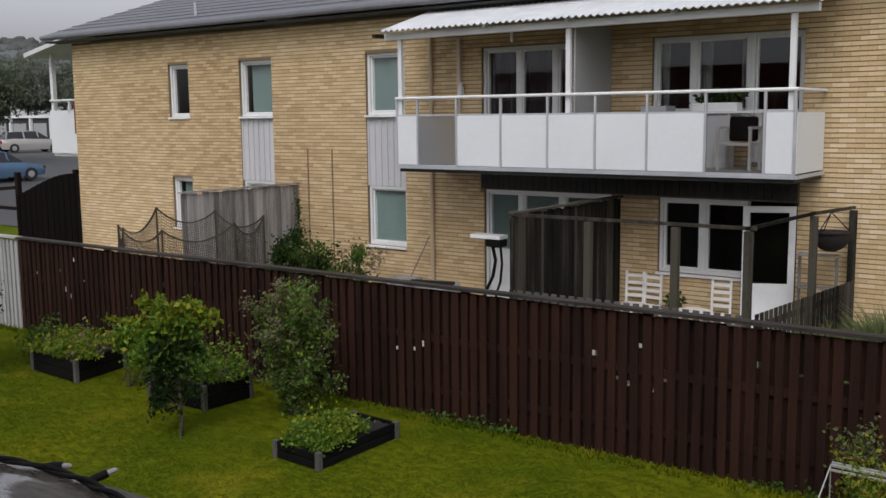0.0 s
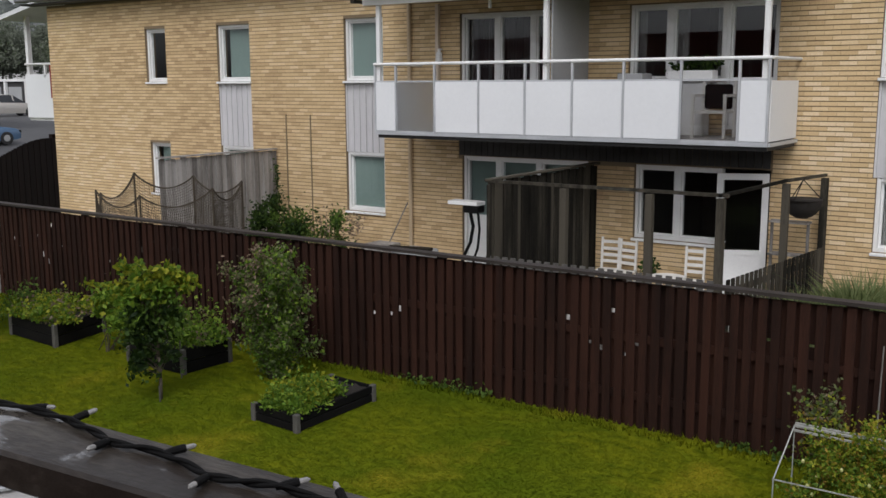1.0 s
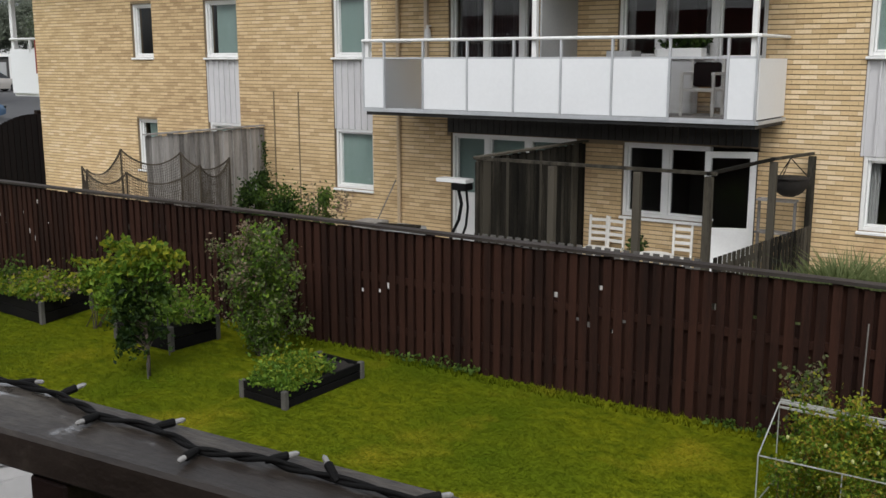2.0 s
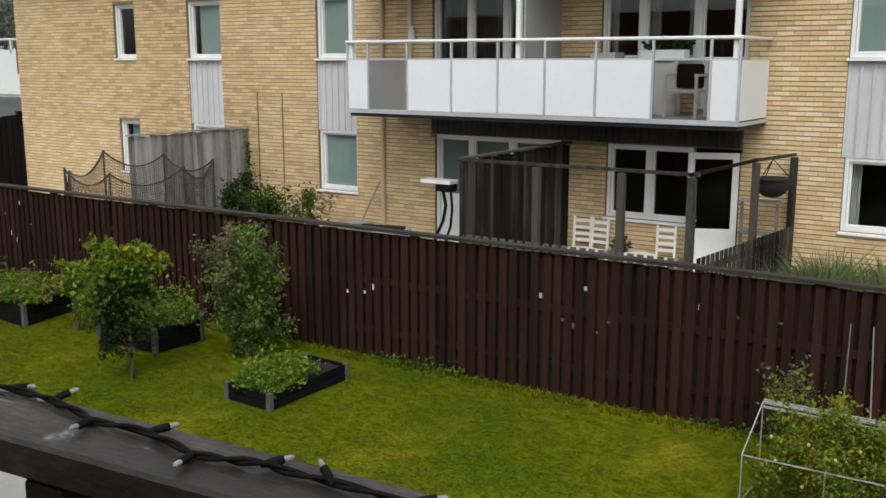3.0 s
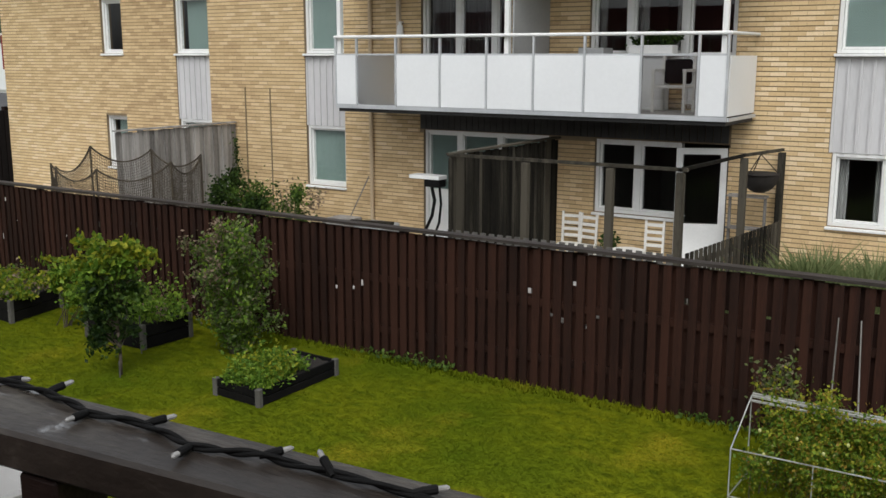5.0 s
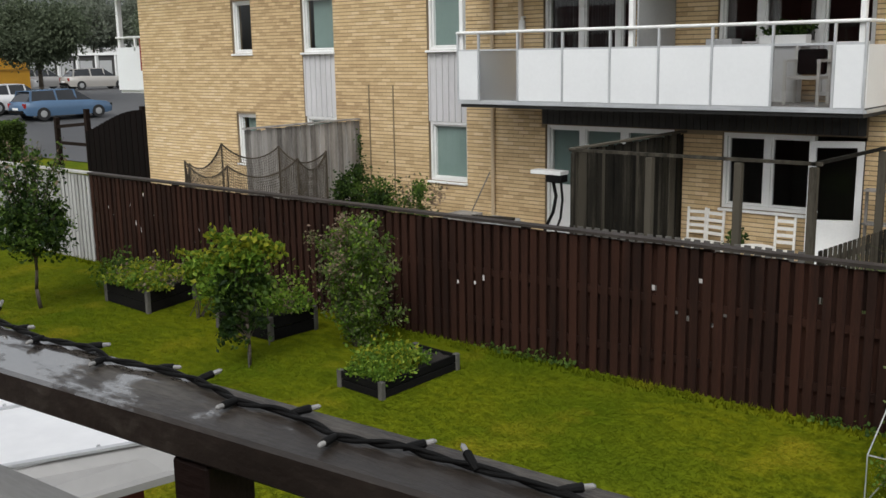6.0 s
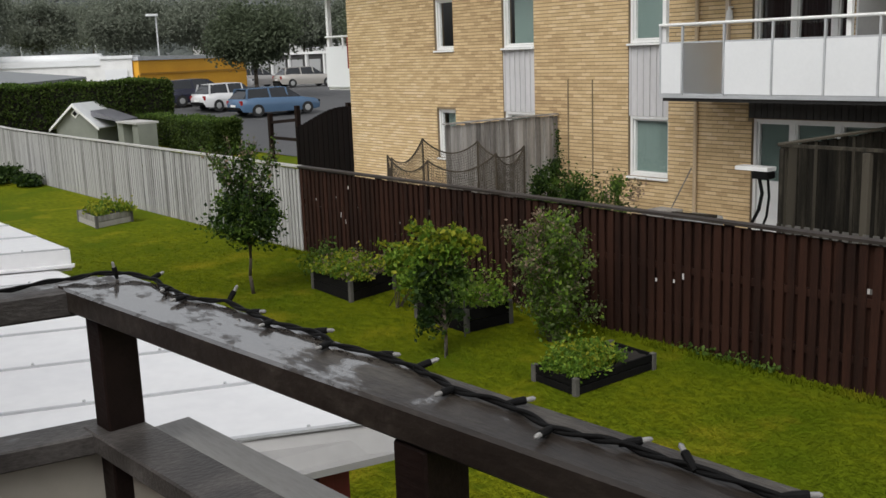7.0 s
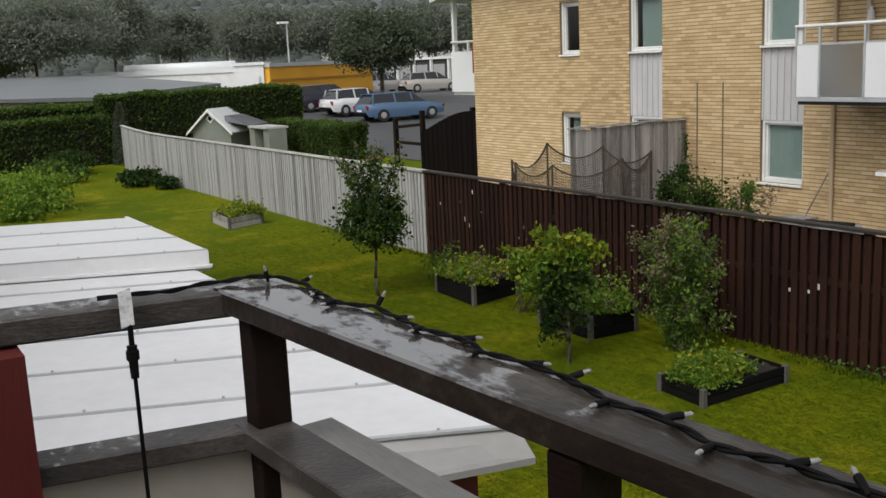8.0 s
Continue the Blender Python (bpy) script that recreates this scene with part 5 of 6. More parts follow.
# ---- beyond the garden ----
def hedge(name, label, x0, x1, y0, y1, z1, n, size, material=None):
    t = thing(name, label, "hedge", "hedges", at=((x0 + x1) / 2, (y0 + y1) / 2, land((x0 + x1) / 2, (y0 + y1) / 2)))
    base = land((x0 + x1) / 2, (y0 + y1) / 2)
    core = Shape().box(x0 + 0.1, x1 - 0.1, y0 + 0.1, y1 - 0.1, base - 0.1, z1 - 0.1)
    part("core", core, soil_mat, t)
    p = rng.uniform(0, 1, (n, 3))
    side = rng.integers(0, 5, n)
    for s, ax, v in ((0, 0, 0), (1, 0, 1), (2, 1, 0), (3, 1, 1), (4, 2, 1)):
        p[side == s, ax] = v
    p = p * [x1 - x0, y1 - y0, z1 - base] + [x0, y0, base]
    lump = np.array([noise.noise(Vector(q) * 0.9) for q in p])[:, None]
    p += rng.normal(size=(n, 3)) * 0.06 + lump * [0.1, 0.1, 0.12]
    part("foliage", leaf_mesh("foliage", p, size, material or hedge_mat), None, t)
    # Lighter top leaves: fresh growth, plus skylight put into the colour.
    m = n // 4
    q = rng.uniform(0, 1, (m, 2)) * [x1 - x0, y1 - y0] + [x0, y0]
    top = np.array([noise.noise(Vector((a, b, z1)) * 0.9) for a, b in q])
    q = np.column_stack([q, z1 + 0.04 + 0.14 * top + rng.normal(size=m) * 0.05])
    part("new_growth", leaf_mesh("new_growth", q, size, leaf_green, up=0.4), None, t, "fresh growth along the top, lighter also for skylight")
    return t


hedge("hedge", "clipped dark green hedge at the end of the lawn", -43.6, -42.4, -6.0, 9.6, 2.05, 52000, 0.10)
hedge("hedge", "tall clipped hedge behind the white fence", -46.6, -45.0, 10.2, 19.2, 2.85, 42000, 0.10)
hedge("hedge", "tall clipped hedge behind the lawn hedge", -48.6, -47.0, -8.0, 10.2, 2.42, 36000, 0.13)
hedge("hedge", "low clipped hedge by the car park", -44.6, -36.8, 17.2, 18.3, 1.33, 26000, 0.085)
t = thing("thuja", "slim grey-green thuja at the fence end", "conifer", at=(-42.3, 10.1, 0.1))
hh = rng.uniform(0, 1, 1800)
ang = rng.uniform(0, 6.283, 1800)
rr = 0.38 * (1 - hh ** 2.2) + 0.05
part("foliage", leaf_mesh("foliage", np.stack([-42.3 + rr * np.cos(ang), 10.1 + rr * np.sin(ang), 0.2 + 2.45 * hh], 1), 0.12, leaf_material("thuja_leaf", [(0.06, 0.075, 0.045), (0.10, 0.12, 0.075)]), up=1.0), None, t)
part("trunk", Shape().tube((-42.3, 10.1, 0.1), (-42.3, 10.1, 2.2), 0.06, 0.02), bark_mat, t)
for x, y, r, h, m in ((-30.6, 4.3, 1.35, 1.15, leaf_bright), (-32.2, 4.9, 1.2, 1.2, leaf_bright), (-38.5, 6.6, 1.0, 0.8, leaf_green), (-35.4, 8.9, 0.8, 0.5, leaf_dark), (-33.9, 9.3, 0.45, 0.35, leaf_dark), (-40.6, 7.6, 0.9, 0.9, leaf_dark), (-36.5, 2.5, 1.6, 1.3, leaf_green)):
    plant("garden_shrub", "rounded green garden shrub on the lawn", "shrub", [(cloud(1900, (x, y, h * 0.5), (r * 0.9, r * 0.8, h * 0.5), 16), 0.11, m, 0.2)], (x, y, land(x, y)), group="garden shrubs")

# playhouse
ph = thing("playhouse", "small grey-green playhouse with white trim and a pale roof", "playhouse", at=(-44, 15, 0.3))
pb = land(-44, 15)
green_wall = varied("grey_green_wall", [(0.17, 0.18, 0.155), (0.24, 0.25, 0.215)], 2, 30, 0.8, 0.1)
ph_rot = Matrix.Translation((-44.6, 15.1, 0)) @ Matrix.Rotation(radians(-50), 4, "Z")


def tr(s):
    s.v = [tuple(ph_rot @ Vector(p)) for p in s.v]
    return s


part("wall", tr(Shape().prism([(-0.95, pb), (0.95, pb), (0.95, 1.2), (0.0, 2.05), (-0.95, 1.2)], 0, -0.9, 0.9)), green_wall, ph)
for sgn in (-1, 1):
    part("roof", tr(Shape().prism([(0, 2.08), (sgn * 1.15, 1.05), (sgn * 1.15, 1.10), (0, 2.14)], 0, -1.05, 1.1)), canopy_mat, ph, "pale roof sheet")
    part("barge_board", tr(Shape().prism([(0, 2.0), (sgn * 1.16, 0.97), (sgn * 1.16, 1.08), (0, 2.12)], 0, 1.1, 1.14)), white_paint, ph)
part("window", tr(Shape().prism([(0, 1.5), (0.2, 1.7), (0, 1.9), (-0.2, 1.7)], 0, 0.9, 0.94)), white_paint, ph)
part("pane", tr(Shape().prism([(0, 1.58), (0.12, 1.7), (0, 1.82), (-0.12, 1.7)], 0, 0.935, 0.95)), black_plastic, ph)
part("porch_roof", tr(Shape().prism([(0.6, 1.55), (1.9, 1.30), (1.9, 1.36), (0.6, 1.8)], 0, -0.9, 0.7)), roof_mat, ph, "dark porch roof")
pv = thing("garden_counter", "white garden counter with a pale top and legs", "counter", at=(-41.3, 15.9, 0.3))
part("top", Shape().box(-42.4, -40.3, 15.5, 16.5, 1.28, 1.36), pale_cap, pv)
for x in (-42.2, -40.6):
    part("leg", Shape().box(x - 0.3, x + 0.3, 15.6, 16.4, 0.1, 1.28), green_wall, pv)

# dark gate at the building's corner
gate_wood = varied("near_black_wood", [(0.003, 0.002, 0.0018), (0.007, 0.0045, 0.004)], 1.5, 20, 0.85, 0.3, stretch=(6, 6, 0.5), per_object=0.3, spec=0.1)
gate = thing("dark_gate", "dark brown plank gate with an arched top", "gate", at=(-27.2, 16.4, 0))
for i in range(27):
    u = i / 26
    x = -29.1 + 3.75 * u
    z = 1.55 + 0.7 * math.sin(min(1, u * 1.25) * math.pi / 2) ** 1.2
    part("board", Shape().box(x, x + 0.135, 16.36 + 0.012 * (i % 2), 16.39 + 0.012 * (i % 2), 0.0, z), gate_wood, gate)
for x, z in ((-29.2, 2.2), (-26.2, 2.35), (-31.0, 1.9)):
    part("post", Shape().box(x - 0.07, x + 0.07, 16.43, 16.57, -0.1, z), rail_wood, gate)
part("rail", Shape().beam((-31.0, 16.5, 1.6), (-29.2, 16.5, 1.75), 0.06, 0.1).beam((-31.0, 16.5, 1.1), (-29.2, 16.5, 1.1), 0.06, 0.1), rail_wood, gate)

# balcony on the gable end
gb = thing("gable_balcony", "white balcony on the gable end with posts and a canopy", "balcony", at=(-26.2, 17, 2.8))
part("slab", Shape().box(-27.2, -25.32, 16.5, 20.5, 2.72, 2.84), white_paint, gb)
part("panel", Shape().box(-27.2, -25.36, 16.44, 16.49, 2.8, 4.0), panel_white, gb)
part("panel", Shape().box(-27.24, -27.2, 16.5, 20.5, 2.8, 4.0), panel_white, gb)
part("handrail", Shape().tube((-27.2, 16.46, 4.28), (-25.35, 16.46, 4.28), 0.03).tube((-27.2, 16.46, 4.28), (-27.2, 20.4, 4.28), 0.03), white_paint, gb)
part("post", Shape().box(-27.2, -27.08, 16.5, 16.62, 2.84, 5.6), white_paint, gb)
part("post", Shape().box(-26.3, -26.24, 16.44, 16.5, 3.9, 4.3), white_paint, gb)
part("canopy", Shape().prism([(-27.7, 5.48), (-25.2, 5.95), (-25.2, 6.07), (-27.7, 5.6)], 1, 16.05, 20.6), canopy_mat, gb)
part("cloth", Shape().box(-25.95, -25.5, 16.38, 16.42, 3.35, 4.25), varied("red_cloth", [(0.16, 0.012, 0.012), (0.22, 0.02, 0.02)], 3, 30, 0.9, 0.1), gb, "red cloth hung over the balcony")


# ---- cars ----
tyre_mat = varied("tyre_rubber", [(0.012, 0.012, 0.012), (0.02, 0.02, 0.02)], 10, 60, 0.8, 0.1)
car_glass = varied("dark_car_glass", [(0.02, 0.022, 0.025), (0.03, 0.032, 0.036)], 2, 20, 0.08, 0.0, rough_var=0.03)
lamp_red = varied("red_lamp", [(0.25, 0.01, 0.01), (0.32, 0.02, 0.02)], 5, 30, 0.2, 0.0)


def loft(sections, sides):
    """Skin over cross-sections (x, half width, list of (share of half width, z))."""
    s = Shape()
    rows = []
    for x, w, prof in sections:
        rows.append([(x, w * a, z) for a, z in prof] + [(x, -w * a, z) for a, z in reversed(prof)])
    s.grid(rows)
    n = len(rows[0])
    s.f.append(tuple(range(n - 1, -1, -1)))
    s.f.append(tuple(range(len(s.v) - n, len(s.v))))
    return s


def car(name, label, x, y, turn, color, style="wagon", length=4.6):
    L = length / 4.6
    z = land(x, y)
    paint = varied(name + "_paint", [tuple(c * 0.9 for c in color), color], 1, 10, 0.25, 0.0, spec=0.6, rough_var=0.05)
    c = thing("car", label, "car", "parked cars", at=(x, y, z))
    m = Matrix.Translation((x, y, z + 0.03)) @ Matrix.Rotation(radians(turn), 4, "Z")

    def w(s):
        s.v = [tuple(m @ Vector((p[0] * L, p[1], p[2]))) for p in s.v]
        return s
    low = [(-2.3, 0.74, 0.45, 0.72), (-2.2, 0.84, 0.26, 0.92), (-1.4, 0.88, 0.2, 0.97), (0, 0.89, 0.2, 0.93), (1.1, 0.88, 0.2, 0.90), (1.9, 0.85, 0.22, 0.78), (2.2, 0.74, 0.28, 0.66), (2.3, 0.62, 0.42, 0.58)]
    part("body", w(loft([(a, b, [(0.97, lo), (1.0, (lo + hi) / 2), (0.93, hi)]) for a, b, lo, hi in low], 6)), paint, c, smooth=True)
    back = {"wagon": -2.15, "hatch": -2.1, "sedan": -1.55}[style]
    top = {"wagon": -1.75, "hatch": -1.5, "sedan": -0.8}[style]
    part("cabin", w(loft([(back, 0.78, [(1, 0.9), (0.97, 0.93)]), (top, 0.80, [(1, 0.9), (0.82, 1.42)]), (0.0, 0.82, [(1, 0.9), (0.82, 1.45)]), (0.35, 0.82, [(1, 0.9), (0.82, 1.42)]), (1.15, 0.8, [(1, 0.88), (0.97, 0.9)])], 4)), car_glass, c, "dark car windows")
    part("roof", w(loft([(top - 0.12, 0.66, [(1, 1.40), (0.9, 1.43)]), (0, 0.68, [(1, 1.43), (0.9, 1.48)]), (0.38, 0.66, [(1, 1.40), (0.9, 1.44)])], 4)), paint, c)
    for px in (back + 0.18, -0.65, 0.32):
        for sy in (-1, 1):
            hi = 1.42
            tx = px + (0.12 if px < -1 else -0.05)
            part("pillar", w(Shape().beam((px, sy * 0.79, 0.9), (tx, sy * 0.66, hi), 0.09, 0.05, (0, 1, 0))), paint, c)
    for px in (-1.4, 1.4):
        for sy in (-1, 1):
            t_ = part("wheel", w(Shape().tube((px, sy * 0.70, 0.31), (px, sy * 0.895, 0.31), 0.32, 0.32, 18)), tyre_mat, c)
            part("rim", w(Shape().tube((px, sy * 0.89, 0.31), (px, sy * 0.905, 0.31), 0.18, 0.15, 12)), screen_mat, t_)
    for sy in (-1, 1):
        part("tail_lamp", w(Shape().box(-2.29, -2.2, sy * 0.72 - 0.1, sy * 0.72 + 0.1, 0.62, 0.84)), lamp_red, c)
        part("headlamp", w(Shape().box(2.12, 2.24, sy * 0.6 - 0.13, sy * 0.6 + 0.13, 0.56, 0.68)), car_glass, c)
    part("bumper", w(Shape().box(-2.34, -2.22, -0.7, 0.7, 0.36, 0.5)), black_plastic, c)
    part("plate", w(Shape().box(-2.345, -2.335, -0.26, 0.26, 0.52, 0.63)), white_paint, c)
    return c


car("blue_wagon", "blue estate car parked nose away", -48.6, 26.6, 90, (0.075, 0.135, 0.225), "wagon", 4.9)
car("white_hatch", "white hatchback parked between two cars", -51.6, 25.6, 92, (0.62, 0.62, 0.62), "hatch", 4.2)
car("dark_wagon", "dark blue-black estate car in the car park", -54.6, 25.0, 94, (0.012, 0.013, 0.028), "wagon", 4.8)
car("silver_sedan", "silver car parked beside the garages", -65.7, 38.9, 82, (0.36, 0.34, 0.31), "hatch", 4.6)
car("silver_van", "grey car parked beside the garages", -70.0, 37.0, 88, (0.30, 0.29, 0.28), "wagon", 4.6)
car("red_van", "white car with red lamps by the yellow building", -69.5, 34.0, 60, (0.5, 0.5, 0.5), "wagon", 4.8)

# ---- far buildings ----
yellow_wall = varied("yellow_board_wall", [(0.62, 0.30, 0.02), (0.74, 0.38, 0.03)], 0.6, 10, 0.7, 0.1)
yb = thing("yellow_building", "low yellow garage building with a flat grey roof", "building", at=(-66, 30, 1.5))
gz = 1.45


def slab_building(t, a, b, depth, z0, z1, wall_mat, roof_material, over=0.25, roof_h=0.35):
    """A long low building whose front runs from a to b."""
    a, b = Vector((*a, 0)), Vector((*b, 0))
    d = (b - a).normalized()
    nrm = Vector((-d.y, d.x, 0))
    if nrm.x > 0:
        nrm = -nrm
    def quad(p, q, o, h0, h1):
        c = [p, q, q + nrm * o, p + nrm * o]
        return Shape().face_set([v + Vector((0, 0, h0)) for v in c] + [v + Vector((0, 0, h1)) for v in c], [(3, 2, 1, 0), (4, 5, 6, 7), (0, 1, 5, 4), (1, 2, 6, 5), (2, 3, 7, 6), (3, 0, 4, 7)])
    w = part("wall", quad(a, b, depth, z0 - 0.3, z1), wall_mat, t)
    part("roof", quad(a - d * over - nrm * over, b + d * over - nrm * over, depth + 2 * over, z1 + 0.005, z1 + roof_h), roof_material, t)
    return w, a, b, d, nrm


slab_building(yb, (-62.6, 24.9), (-67.5, 35.0), 1.2, gz, 3.85, yellow_wall, metal_mat, 0.1, 0.25)
part("band", Shape().beam((-62.55, 24.95, 3.0), (-67.45, 35.0, 3.0), 0.06, 0.12), varied("dark_yellow_band", [(0.35, 0.17, 0.015), (0.42, 0.21, 0.02)], 1, 10, 0.7, 0), yb)
wb = thing("white_building", "long low white building beyond the hedge", "building", at=(-76, 24, 1.5))
slab_building(wb, (-79.5, 17.0), (-70.8, 28.4), 9, gz, 3.6, white_paint, panel_white, 0.1, 0.4)
part("rounded_top", Shape().line([(-81.5, 20.5, 4.1), (-76, 27.5, 4.1)], 0.4, 10), panel_white, wb, smooth=True)
wend = thing("white_garage", "white garage block beside the yellow building", "building", at=(-66, 24, 1.5))
slab_building(wend, (-64.0, 23.0), (-62.9, 24.6), 2, gz, 4.0, white_paint, panel_white, 0.1, 0.2)
part("garage_door", Shape().beam((-63.75, 23.15, 2.4), (-62.98, 24.3, 2.4), 0.05, 1.9), panel_white, wend)
grey_roof = varied("grey_sheet_roof", [(0.15, 0.16, 0.165), (0.21, 0.22, 0.225)], 0.3, 6, 0.55, 0.05)
gr = thing("flat_roof_building", "low building with a wide grey sheet roof", "building", at=(-62, 12, 1.5))
part("roof", Shape().face_set([(-50.3, 4.0, 3.02), (-50.8, 11.3, 2.78), (-59.9, 20.6, 3.02), (-75, 16.0, 3.9), (-75, 2.0, 3.9), (-50.3, 4.0, 2.85), (-50.8, 11.3, 2.6), (-59.9, 20.6, 2.85), (-75, 16.0, 3.7), (-75, 2.0, 3.7)],
     [(0, 1, 2, 3, 4), (9, 8, 7, 6, 5), (0, 5, 6, 1), (1, 6, 7, 2), (2, 7, 8, 3), (3, 8, 9, 4), (4, 9, 5, 0)]), grey_roof, gr, "wide grey sheet metal roof")
part("wall", Shape().prism([(-51.2, 5.0), (-51.6, 11.0), (-60.2, 19.8), (-74, 15.5), (-74, 3)], 2, 0.8, 2.7), white_paint, gr)
# row of garages with white posts
gg = thing("garage_row", "row of dark garages with white posts", "garage", at=(-74, 42, 1.5))
ga, gb2 = Vector((-82.0, 38.5, 0)), Vector((-66.0, 45.5, 0))
slab_building(gg, (ga.x, ga.y), (gb2.x, gb2.y), 6, gz, 3.9, soffit_mat, white_paint, 0.2, 0.2)
gd = (gb2 - ga).normalized()
gn = Vector((gd.y, -gd.x, 0))
for k in range(10):
    p = ga.lerp(gb2, (k + 0.3) / 10) + gn * 0.06
    part("post", Shape().beam(p + Vector((0, 0, gz)), p + Vector((0, 0, 3.9)), 0.22, 0.2, (0, 1, 0)), white_paint, gg)
    q = ga.lerp(gb2, (k + 0.75) / 10) + gn * 0.05
    part("garage_door", Shape().beam(q - gd * 0.55 + Vector((0, 0, 2.5)), q + gd * 0.55 + Vector((0, 0, 2.5)), 0.06, 2.0), screen_mat, gg)
fh = thing("far_house", "far pale house with a grey hipped roof among trees", "house", at=(-100, 56, 2))
part("wall", Shape().prism([(-104, 48), (-94, 62), (-102, 68), (-112, 54)], 2, 1.2, 6.3), white_paint, fh)
part("roof", Shape().face_set([(-104, 46.5, 6.2), (-92.5, 62, 6.2), (-102, 69.5, 6.2), (-113.5, 54, 6.2), (-104.5, 55.5, 9.2), (-100.5, 61, 9.2)], [(0, 1, 5, 4), (1, 2, 5), (2, 3, 4, 5), (3, 0, 4), (3, 2, 1, 0)]), metal_mat, fh, "grey sheet roof")
for k in range(6):
    p = Vector((-104, 48, 4.6)).lerp(Vector((-94, 62, 4.6)), (k + 0.5) / 6) + Vector((0.06, -0.04, 0))
    part("window", Shape().beam(p - Vector((0.35, -0.5, 0)), p + Vector((0.35, -0.5, 0)), 0.08, 1.2), car_glass, fh)


def street_lamp(x, y, z0, z1):
    s = thing("street_lamp", "tall grey street lamp by the car park", "street lamp", "street lamps", at=(x, y, z0))
    part("pole", Shape().tube((x, y, z0), (x, y, z1), 0.09, 0.06), metal_mat, s)
    part("lamp_head", Shape().box(x - 0.25, x + 0.25, y - 0.75, y + 0.1, z1 - 0.05, z1 + 0.12), panel_white, s, bevel=0.02)


street_lamp(-79.6, 33.6, 1.5, 7.4)
street_lamp(-118, 34.0, 1.5, 9.2)
street_lamp(-128, 46.0, 1.5, 9.5)

# far trees; both leaf colours are greyed to carry distance haze
mid_leaf = leaf_material("mid_hazed_leaf", [(0.068, 0.086, 0.052), (0.09, 0.112, 0.066), (0.115, 0.138, 0.082)])
for x, y, z0, top, r, n in ((-56.0, 29.6, 1.3, 6.7, 2.3, 3000), (-79, 13.5, 1.5, 9.4, 5.0, 5200), (-80, 5.0, 1.5, 8.6, 4.0, 3000), (-105, 25.5, 1.5, 11.6, 3.6, 2600), (-112, 34.5, 1.5, 10.5, 3.6, 2400),
                            (-100, 39.5, 1.5, 10.0, 3.4, 2600), (-95, 45.0, 1.5, 9.6, 3.4, 2600), (-84, 50.0, 1.5, 9.0, 3.0, 2600), (-80, 54.5, 1.5, 9.4, 3.0, 2600), (-125, 20.0, 1.5, 12.0, 4.6, 2400), (-66, 46.0, 1.5, 8.0, 2.4, 2400),
                            (-140, 50.0, 1.5, 12.0, 4.6, 2200), (-92, 12.0, 1.5, 8.0, 3.6, 2400)):
    h = top - z0
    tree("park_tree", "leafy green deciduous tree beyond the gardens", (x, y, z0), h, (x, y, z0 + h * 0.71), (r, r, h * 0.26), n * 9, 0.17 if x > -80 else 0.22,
         [(1.0, mid_leaf if x > -70 else hazed_leaf, (0, 0, 0), 1.0)], 0.16, 40, 0.24, "park trees", 12)

# wooded hill on the horizon
hs = Shape()
hr = []
for i in range(9):
    d = 170 + i * 55
    row = []
    for j in range(90):
        a = radians(-25 + j * 1.6)
        x, y = -d * math.cos(a), d * math.sin(a)
        rise = smooth(170, 520, d) * 38
        row.append((x, y, 1.0 + rise + (2.6 * noise.noise(Vector((x * 0.03, y * 0.03, 0))) + 1.4 * noise.noise(Vector((x * 0.11, y * 0.11, 3)))) * (i > 0)))
    hr.append(row)
hs.grid(hr)
# Hill colour is greyed to carry the haze of distance.
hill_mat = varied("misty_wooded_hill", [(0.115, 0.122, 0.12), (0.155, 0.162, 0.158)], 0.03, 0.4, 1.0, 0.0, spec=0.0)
woods_v, woods_f = [], []
for k in range(9000):
    i, j = rng.uniform(0.1, 7.9), rng.uniform(0, 88)
    i0, j0 = int(i), int(j)
    p = Vector(hr[i0][j0]).lerp(Vector(hr[i0 + 1][j0]), i - i0).lerp(Vector(hr[i0][j0 + 1]).lerp(Vector(hr[i0 + 1][j0 + 1]), i - i0), j - j0)
    r, h = rng.uniform(2.0, 4.2), rng.uniform(1.6, 3.6)
    n0 = len(woods_v)
    for ring in range(4):
        e = ring / 4 * math.pi / 2
        for q in range(9):
            a = q * 6.283 / 9 + ring * 0.35
            w = r * math.cos(e) * rng.uniform(0.8, 1.15)
            woods_v.append((p.x + w * math.cos(a), p.y + w * math.sin(a), p.z - 1 + h * math.sin(e) * rng.uniform(0.9, 1.1)))
    woods_v.append((p.x, p.y, p.z - 1 + h))
    for ring in range(3):
        for q in range(9):
            woods_f.append((n0 + ring * 9 + q, n0 + ring * 9 + (q + 1) % 9, n0 + ring * 9 + 9 + (q + 1) % 9, n0 + ring * 9 + 9 + q))
    woods_f += [(n0 + 27 + q, n0 + 27 + (q + 1) % 9, n0 + 36) for q in range(9)]
wme = bpy.data.meshes.new("hill_woods")
wme.from_pydata(woods_v, [], woods_f)
wme.polygons.foreach_set("use_smooth", [True] * len(wme.polygons))
# The woods get the same haze grey in their colour.
wme.materials.append(varied("hazed_hill_woods", [(0.074, 0.083, 0.076), (0.086, 0.095, 0.087), (0.098, 0.107, 0.098)], 0.05, 0.6, 1.0, 0.0, per_island=0.15, spec=0.0))
tagged(new("hill_woods", wme), "woods covering the far hill, greyed for haze", "woods", kind="stuff")
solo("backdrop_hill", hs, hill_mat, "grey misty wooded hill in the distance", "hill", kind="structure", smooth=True)

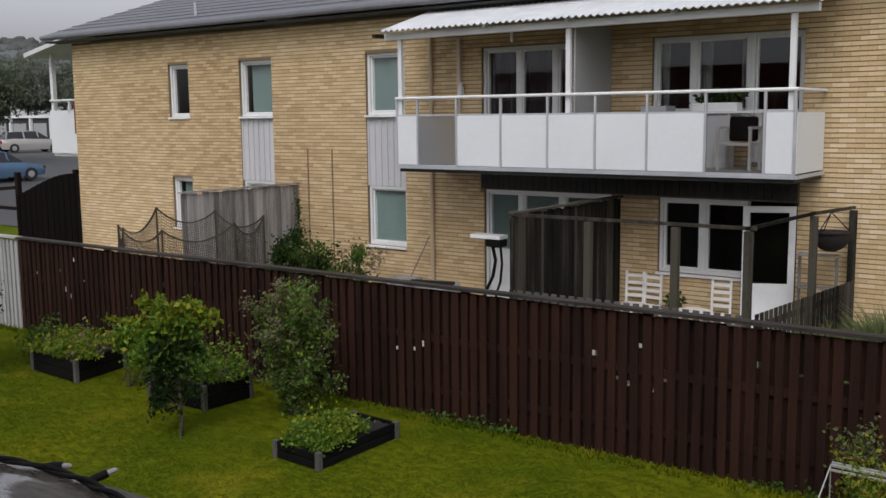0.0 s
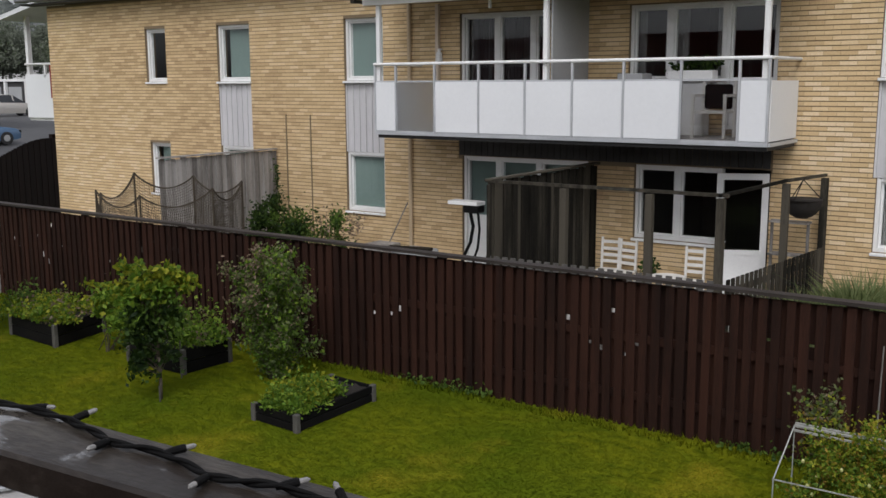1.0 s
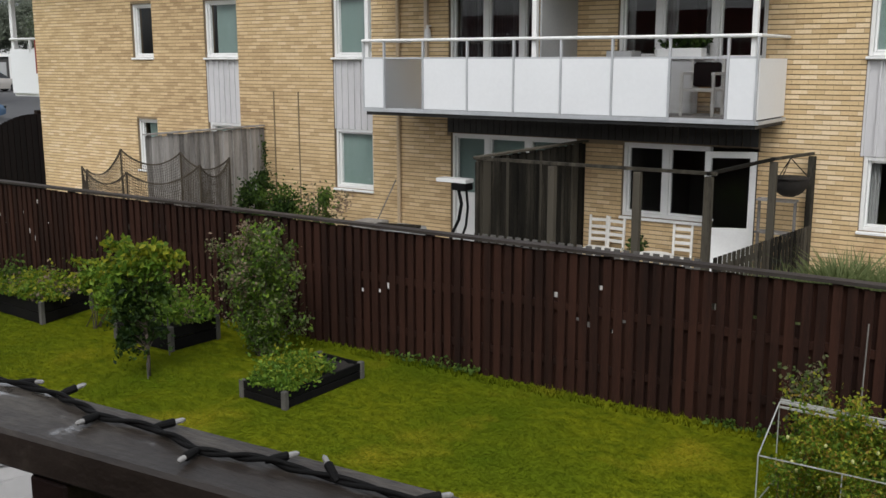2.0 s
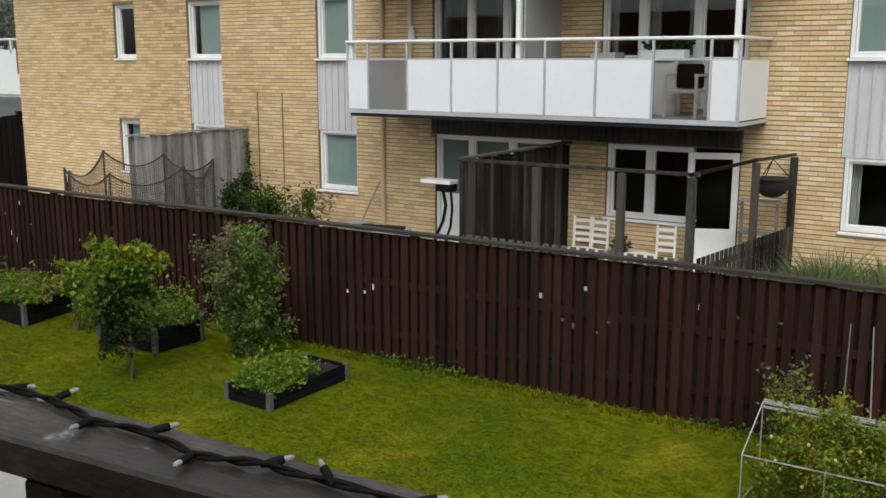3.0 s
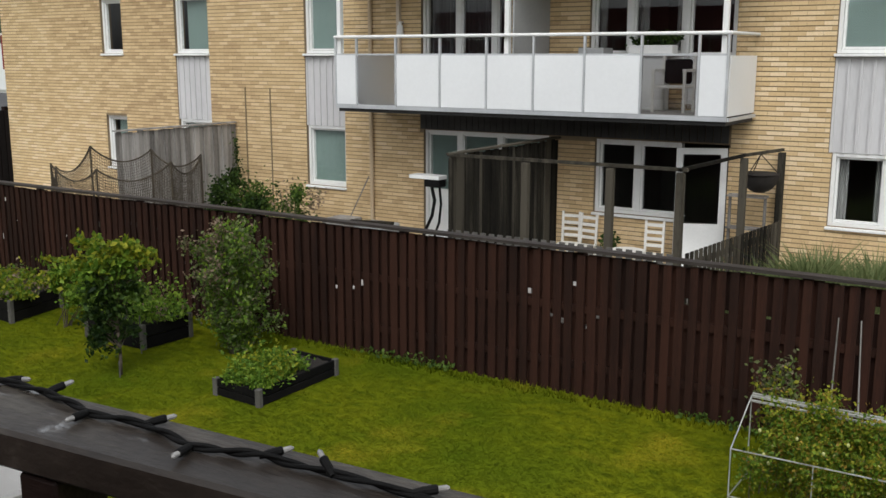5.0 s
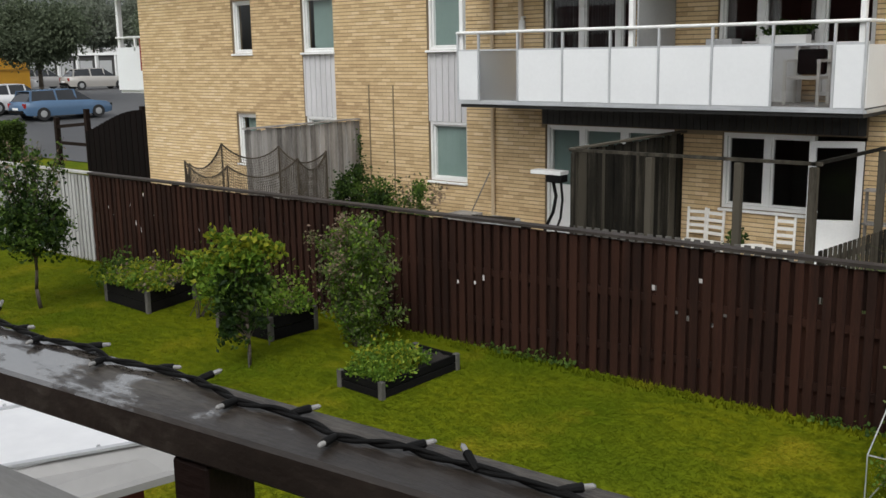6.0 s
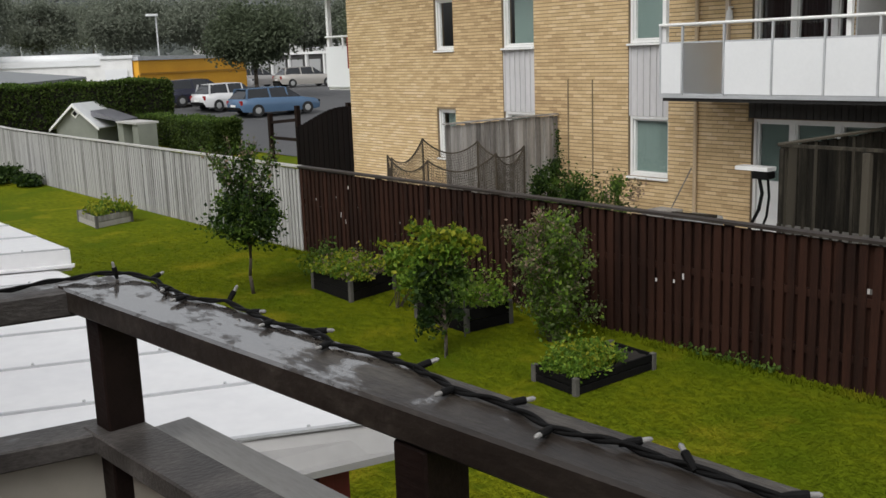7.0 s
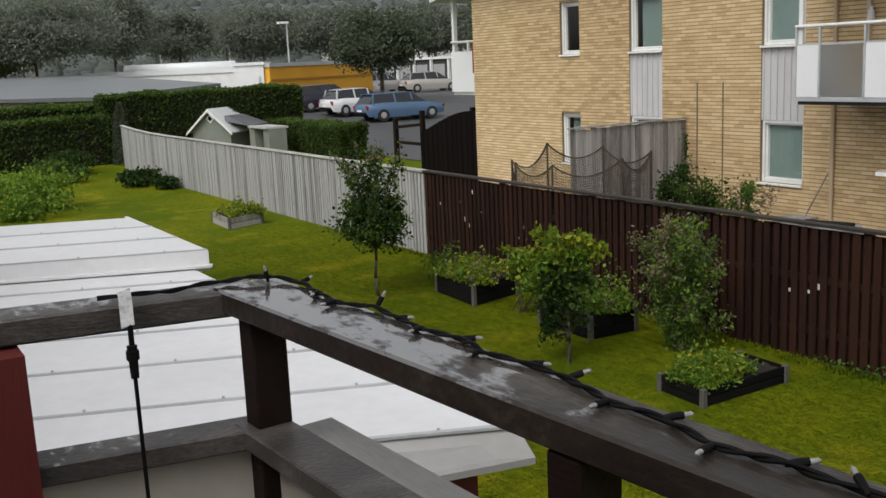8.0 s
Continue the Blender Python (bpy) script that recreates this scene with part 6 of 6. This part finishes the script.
# ---- things on the balcony opposite ----
bc = thing("garden_chair", "white garden armchair with a dark cushion on the balcony", "chair", at=(-6.8, 15.2, 2.86))
for x in (-7.05, -6.55):
    for y in (14.95, 15.4):
        part("leg", Shape().beam((x, y, 2.862), (x, y, 3.5 if y < 15.2 else 3.75), 0.04, 0.04, (0, 1, 0)), chair_white, bc)
    part("armrest", Shape().box(x - 0.03, x + 0.03, 14.93, 15.42, 3.49, 3.53), chair_white, bc)
part("seat", Shape().box(-7.05, -6.55, 14.95, 15.42, 3.24, 3.28), chair_white, bc)
part("cushion", Shape().box(-7.02, -6.58, 15.34, 15.42, 3.3, 3.68), black_plastic, bc, "dark cushion", bevel=0.03)
fl = thing("flower_box", "white flower box with green plants on the balcony", "flower box", at=(-7.2, 15.7, 3.6))
part("box", Shape().box(-7.75, -7.0, 15.6, 15.85, 3.72, 3.9), white_paint, fl, bevel=0.01)
part("stand", Shape().box(-7.65, -7.1, 15.65, 15.8, 2.865, 3.715), white_paint, fl)
part("foliage", leaf_mesh("foliage", cloud(420, (-7.4, 15.72, 3.98), (0.34, 0.16, 0.13), 8), 0.07, leaf_dark), None, fl)
solo("storage_box", Shape().box(-8.55, -8.1, 15.4, 15.8, 2.865, 3.86), screen_mat, "grey storage box on the balcony", "box", bevel=0.01)
solo("roller_stick", Shape().box(-10.7, -10.66, 14.8, 14.84, 4.98, 5.2), white_paint, "short white hanger under the canopy", "hanger")


# ---- lawn grass ----
def grass():
    n = 230000
    x = rng.uniform(-24, 0.5, n)
    y = rng.uniform(3.0, 9.78, n)
    d = np.hypot(x + 1.4, y)
    keep = (rng.uniform(0, 1, n) < np.clip(14 / d, 0.2, 1)) & (rng.uniform(0, 1, n) < (24 + x) / 6)
    x, y, d = x[keep], y[keep], d[keep]
    z = np.array([land(a, b) for a, b in zip(x, y)])
    n = len(x)
    h = rng.uniform(0.006, 0.018, n) + 0.05 * (y > 9.55) * rng.uniform(0, 1.5, n)
    a = rng.uniform(0, 6.283, n)
    w = 0.005 + 0.0003 * d
    bx, by = 0.045 * np.sin(a) * rng.uniform(0.5, 1.4, n), -0.045 * np.cos(a) * rng.uniform(0.5, 1.4, n)
    v = np.stack([np.stack([x - w * np.cos(a), y - w * np.sin(a), z], 1), np.stack([x + w * np.cos(a), y + w * np.sin(a), z], 1), np.stack([x + bx, y + by, z + h], 1)], 1).reshape(-1, 3)
    f = np.arange(3 * n).reshape(-1, 3)
    me = bpy.data.meshes.new("grass")
    me.from_pydata(v.tolist(), [], f.tolist())
    me.materials.append(grass_mat)
    return tagged(new("grass", me), "short green lawn grass blades", "grass", kind="stuff")


grass_mat = lawn_material("grass_blade", 0.0)
thin(grass_mat, 0.35)
grass()

# ---- bricks of the facade ----
BL, BH, JT = 0.25, 0.0595, 0.004
solid = [h for h in OPEN] + [h for h in PANELS] + [(-12.13, -6.1, 2.33, 2.7)]
joined_v, joined_f = [], []
piece = Shape().box(0, BL - JT, -0.009, 0.0, 0, BH).mesh("brick", brick_piece_mat)
near = 0
row = 0
z = 0.08
while z + BH < EAVE - 0.02:
    x = WX0 + 0.002 - (BL / 2 if row % 2 else 0)
    while x < WX1:
        a, b = max(x, WX0 + 0.002), min(x + BL - JT, WX1)
        spans = [(a, b)]
        for h in solid:
            if h[2] - 0.03 < z + BH / 2 < h[3] + 0.03:
                cut = []
                for p, q in spans:
                    if q <= h[0] or p >= h[1]:
                        cut.append((p, q))
                    else:
                        cut += [(p, h[0] - 0.004)] * (p < h[0] - 0.03) + [(h[1] + 0.004, q)] * (q > h[1] + 0.03)
                spans = cut
        for p, q in spans:
            if q - p < 0.03:
                continue
            if near < 300 and -6.05 < p < -2.0 and 0.9 < z < 2.75 and q - p > BL - JT - 0.005:
                ob = new("brick", piece)
                ob.parent = wall_front
                ob.matrix_basis = Matrix.Translation((p, WY, z)) @ Matrix.Diagonal((1, 1 + rng.uniform(-0.25, 0.25), 1, 1))
                near += 1
                continue
            n0 = len(joined_v)
            y0 = WY - 0.009 + rng.normal() * 0.0015
            joined_v += [(p, WY, z), (q, WY, z), (q, WY, z + BH), (p, WY, z + BH), (p, y0, z), (q, y0, z), (q, y0, z + BH), (p, y0, z + BH)]
            joined_f += [tuple(n0 + i for i in f) for f in ((4, 5, 6, 7), (0, 1, 5, 4), (2, 3, 7, 6), (0, 4, 7, 3), (1, 2, 6, 5))]
        x += BL
    z += BH + 0.0165
    row += 1
bme = bpy.data.meshes.new("bricks")
bme.from_pydata(joined_v, [], joined_f)
bme.materials.append(brick_mat)
tagged(under(new("bricks", bme), wall_front), "yellow facing bricks", kind="stuff")
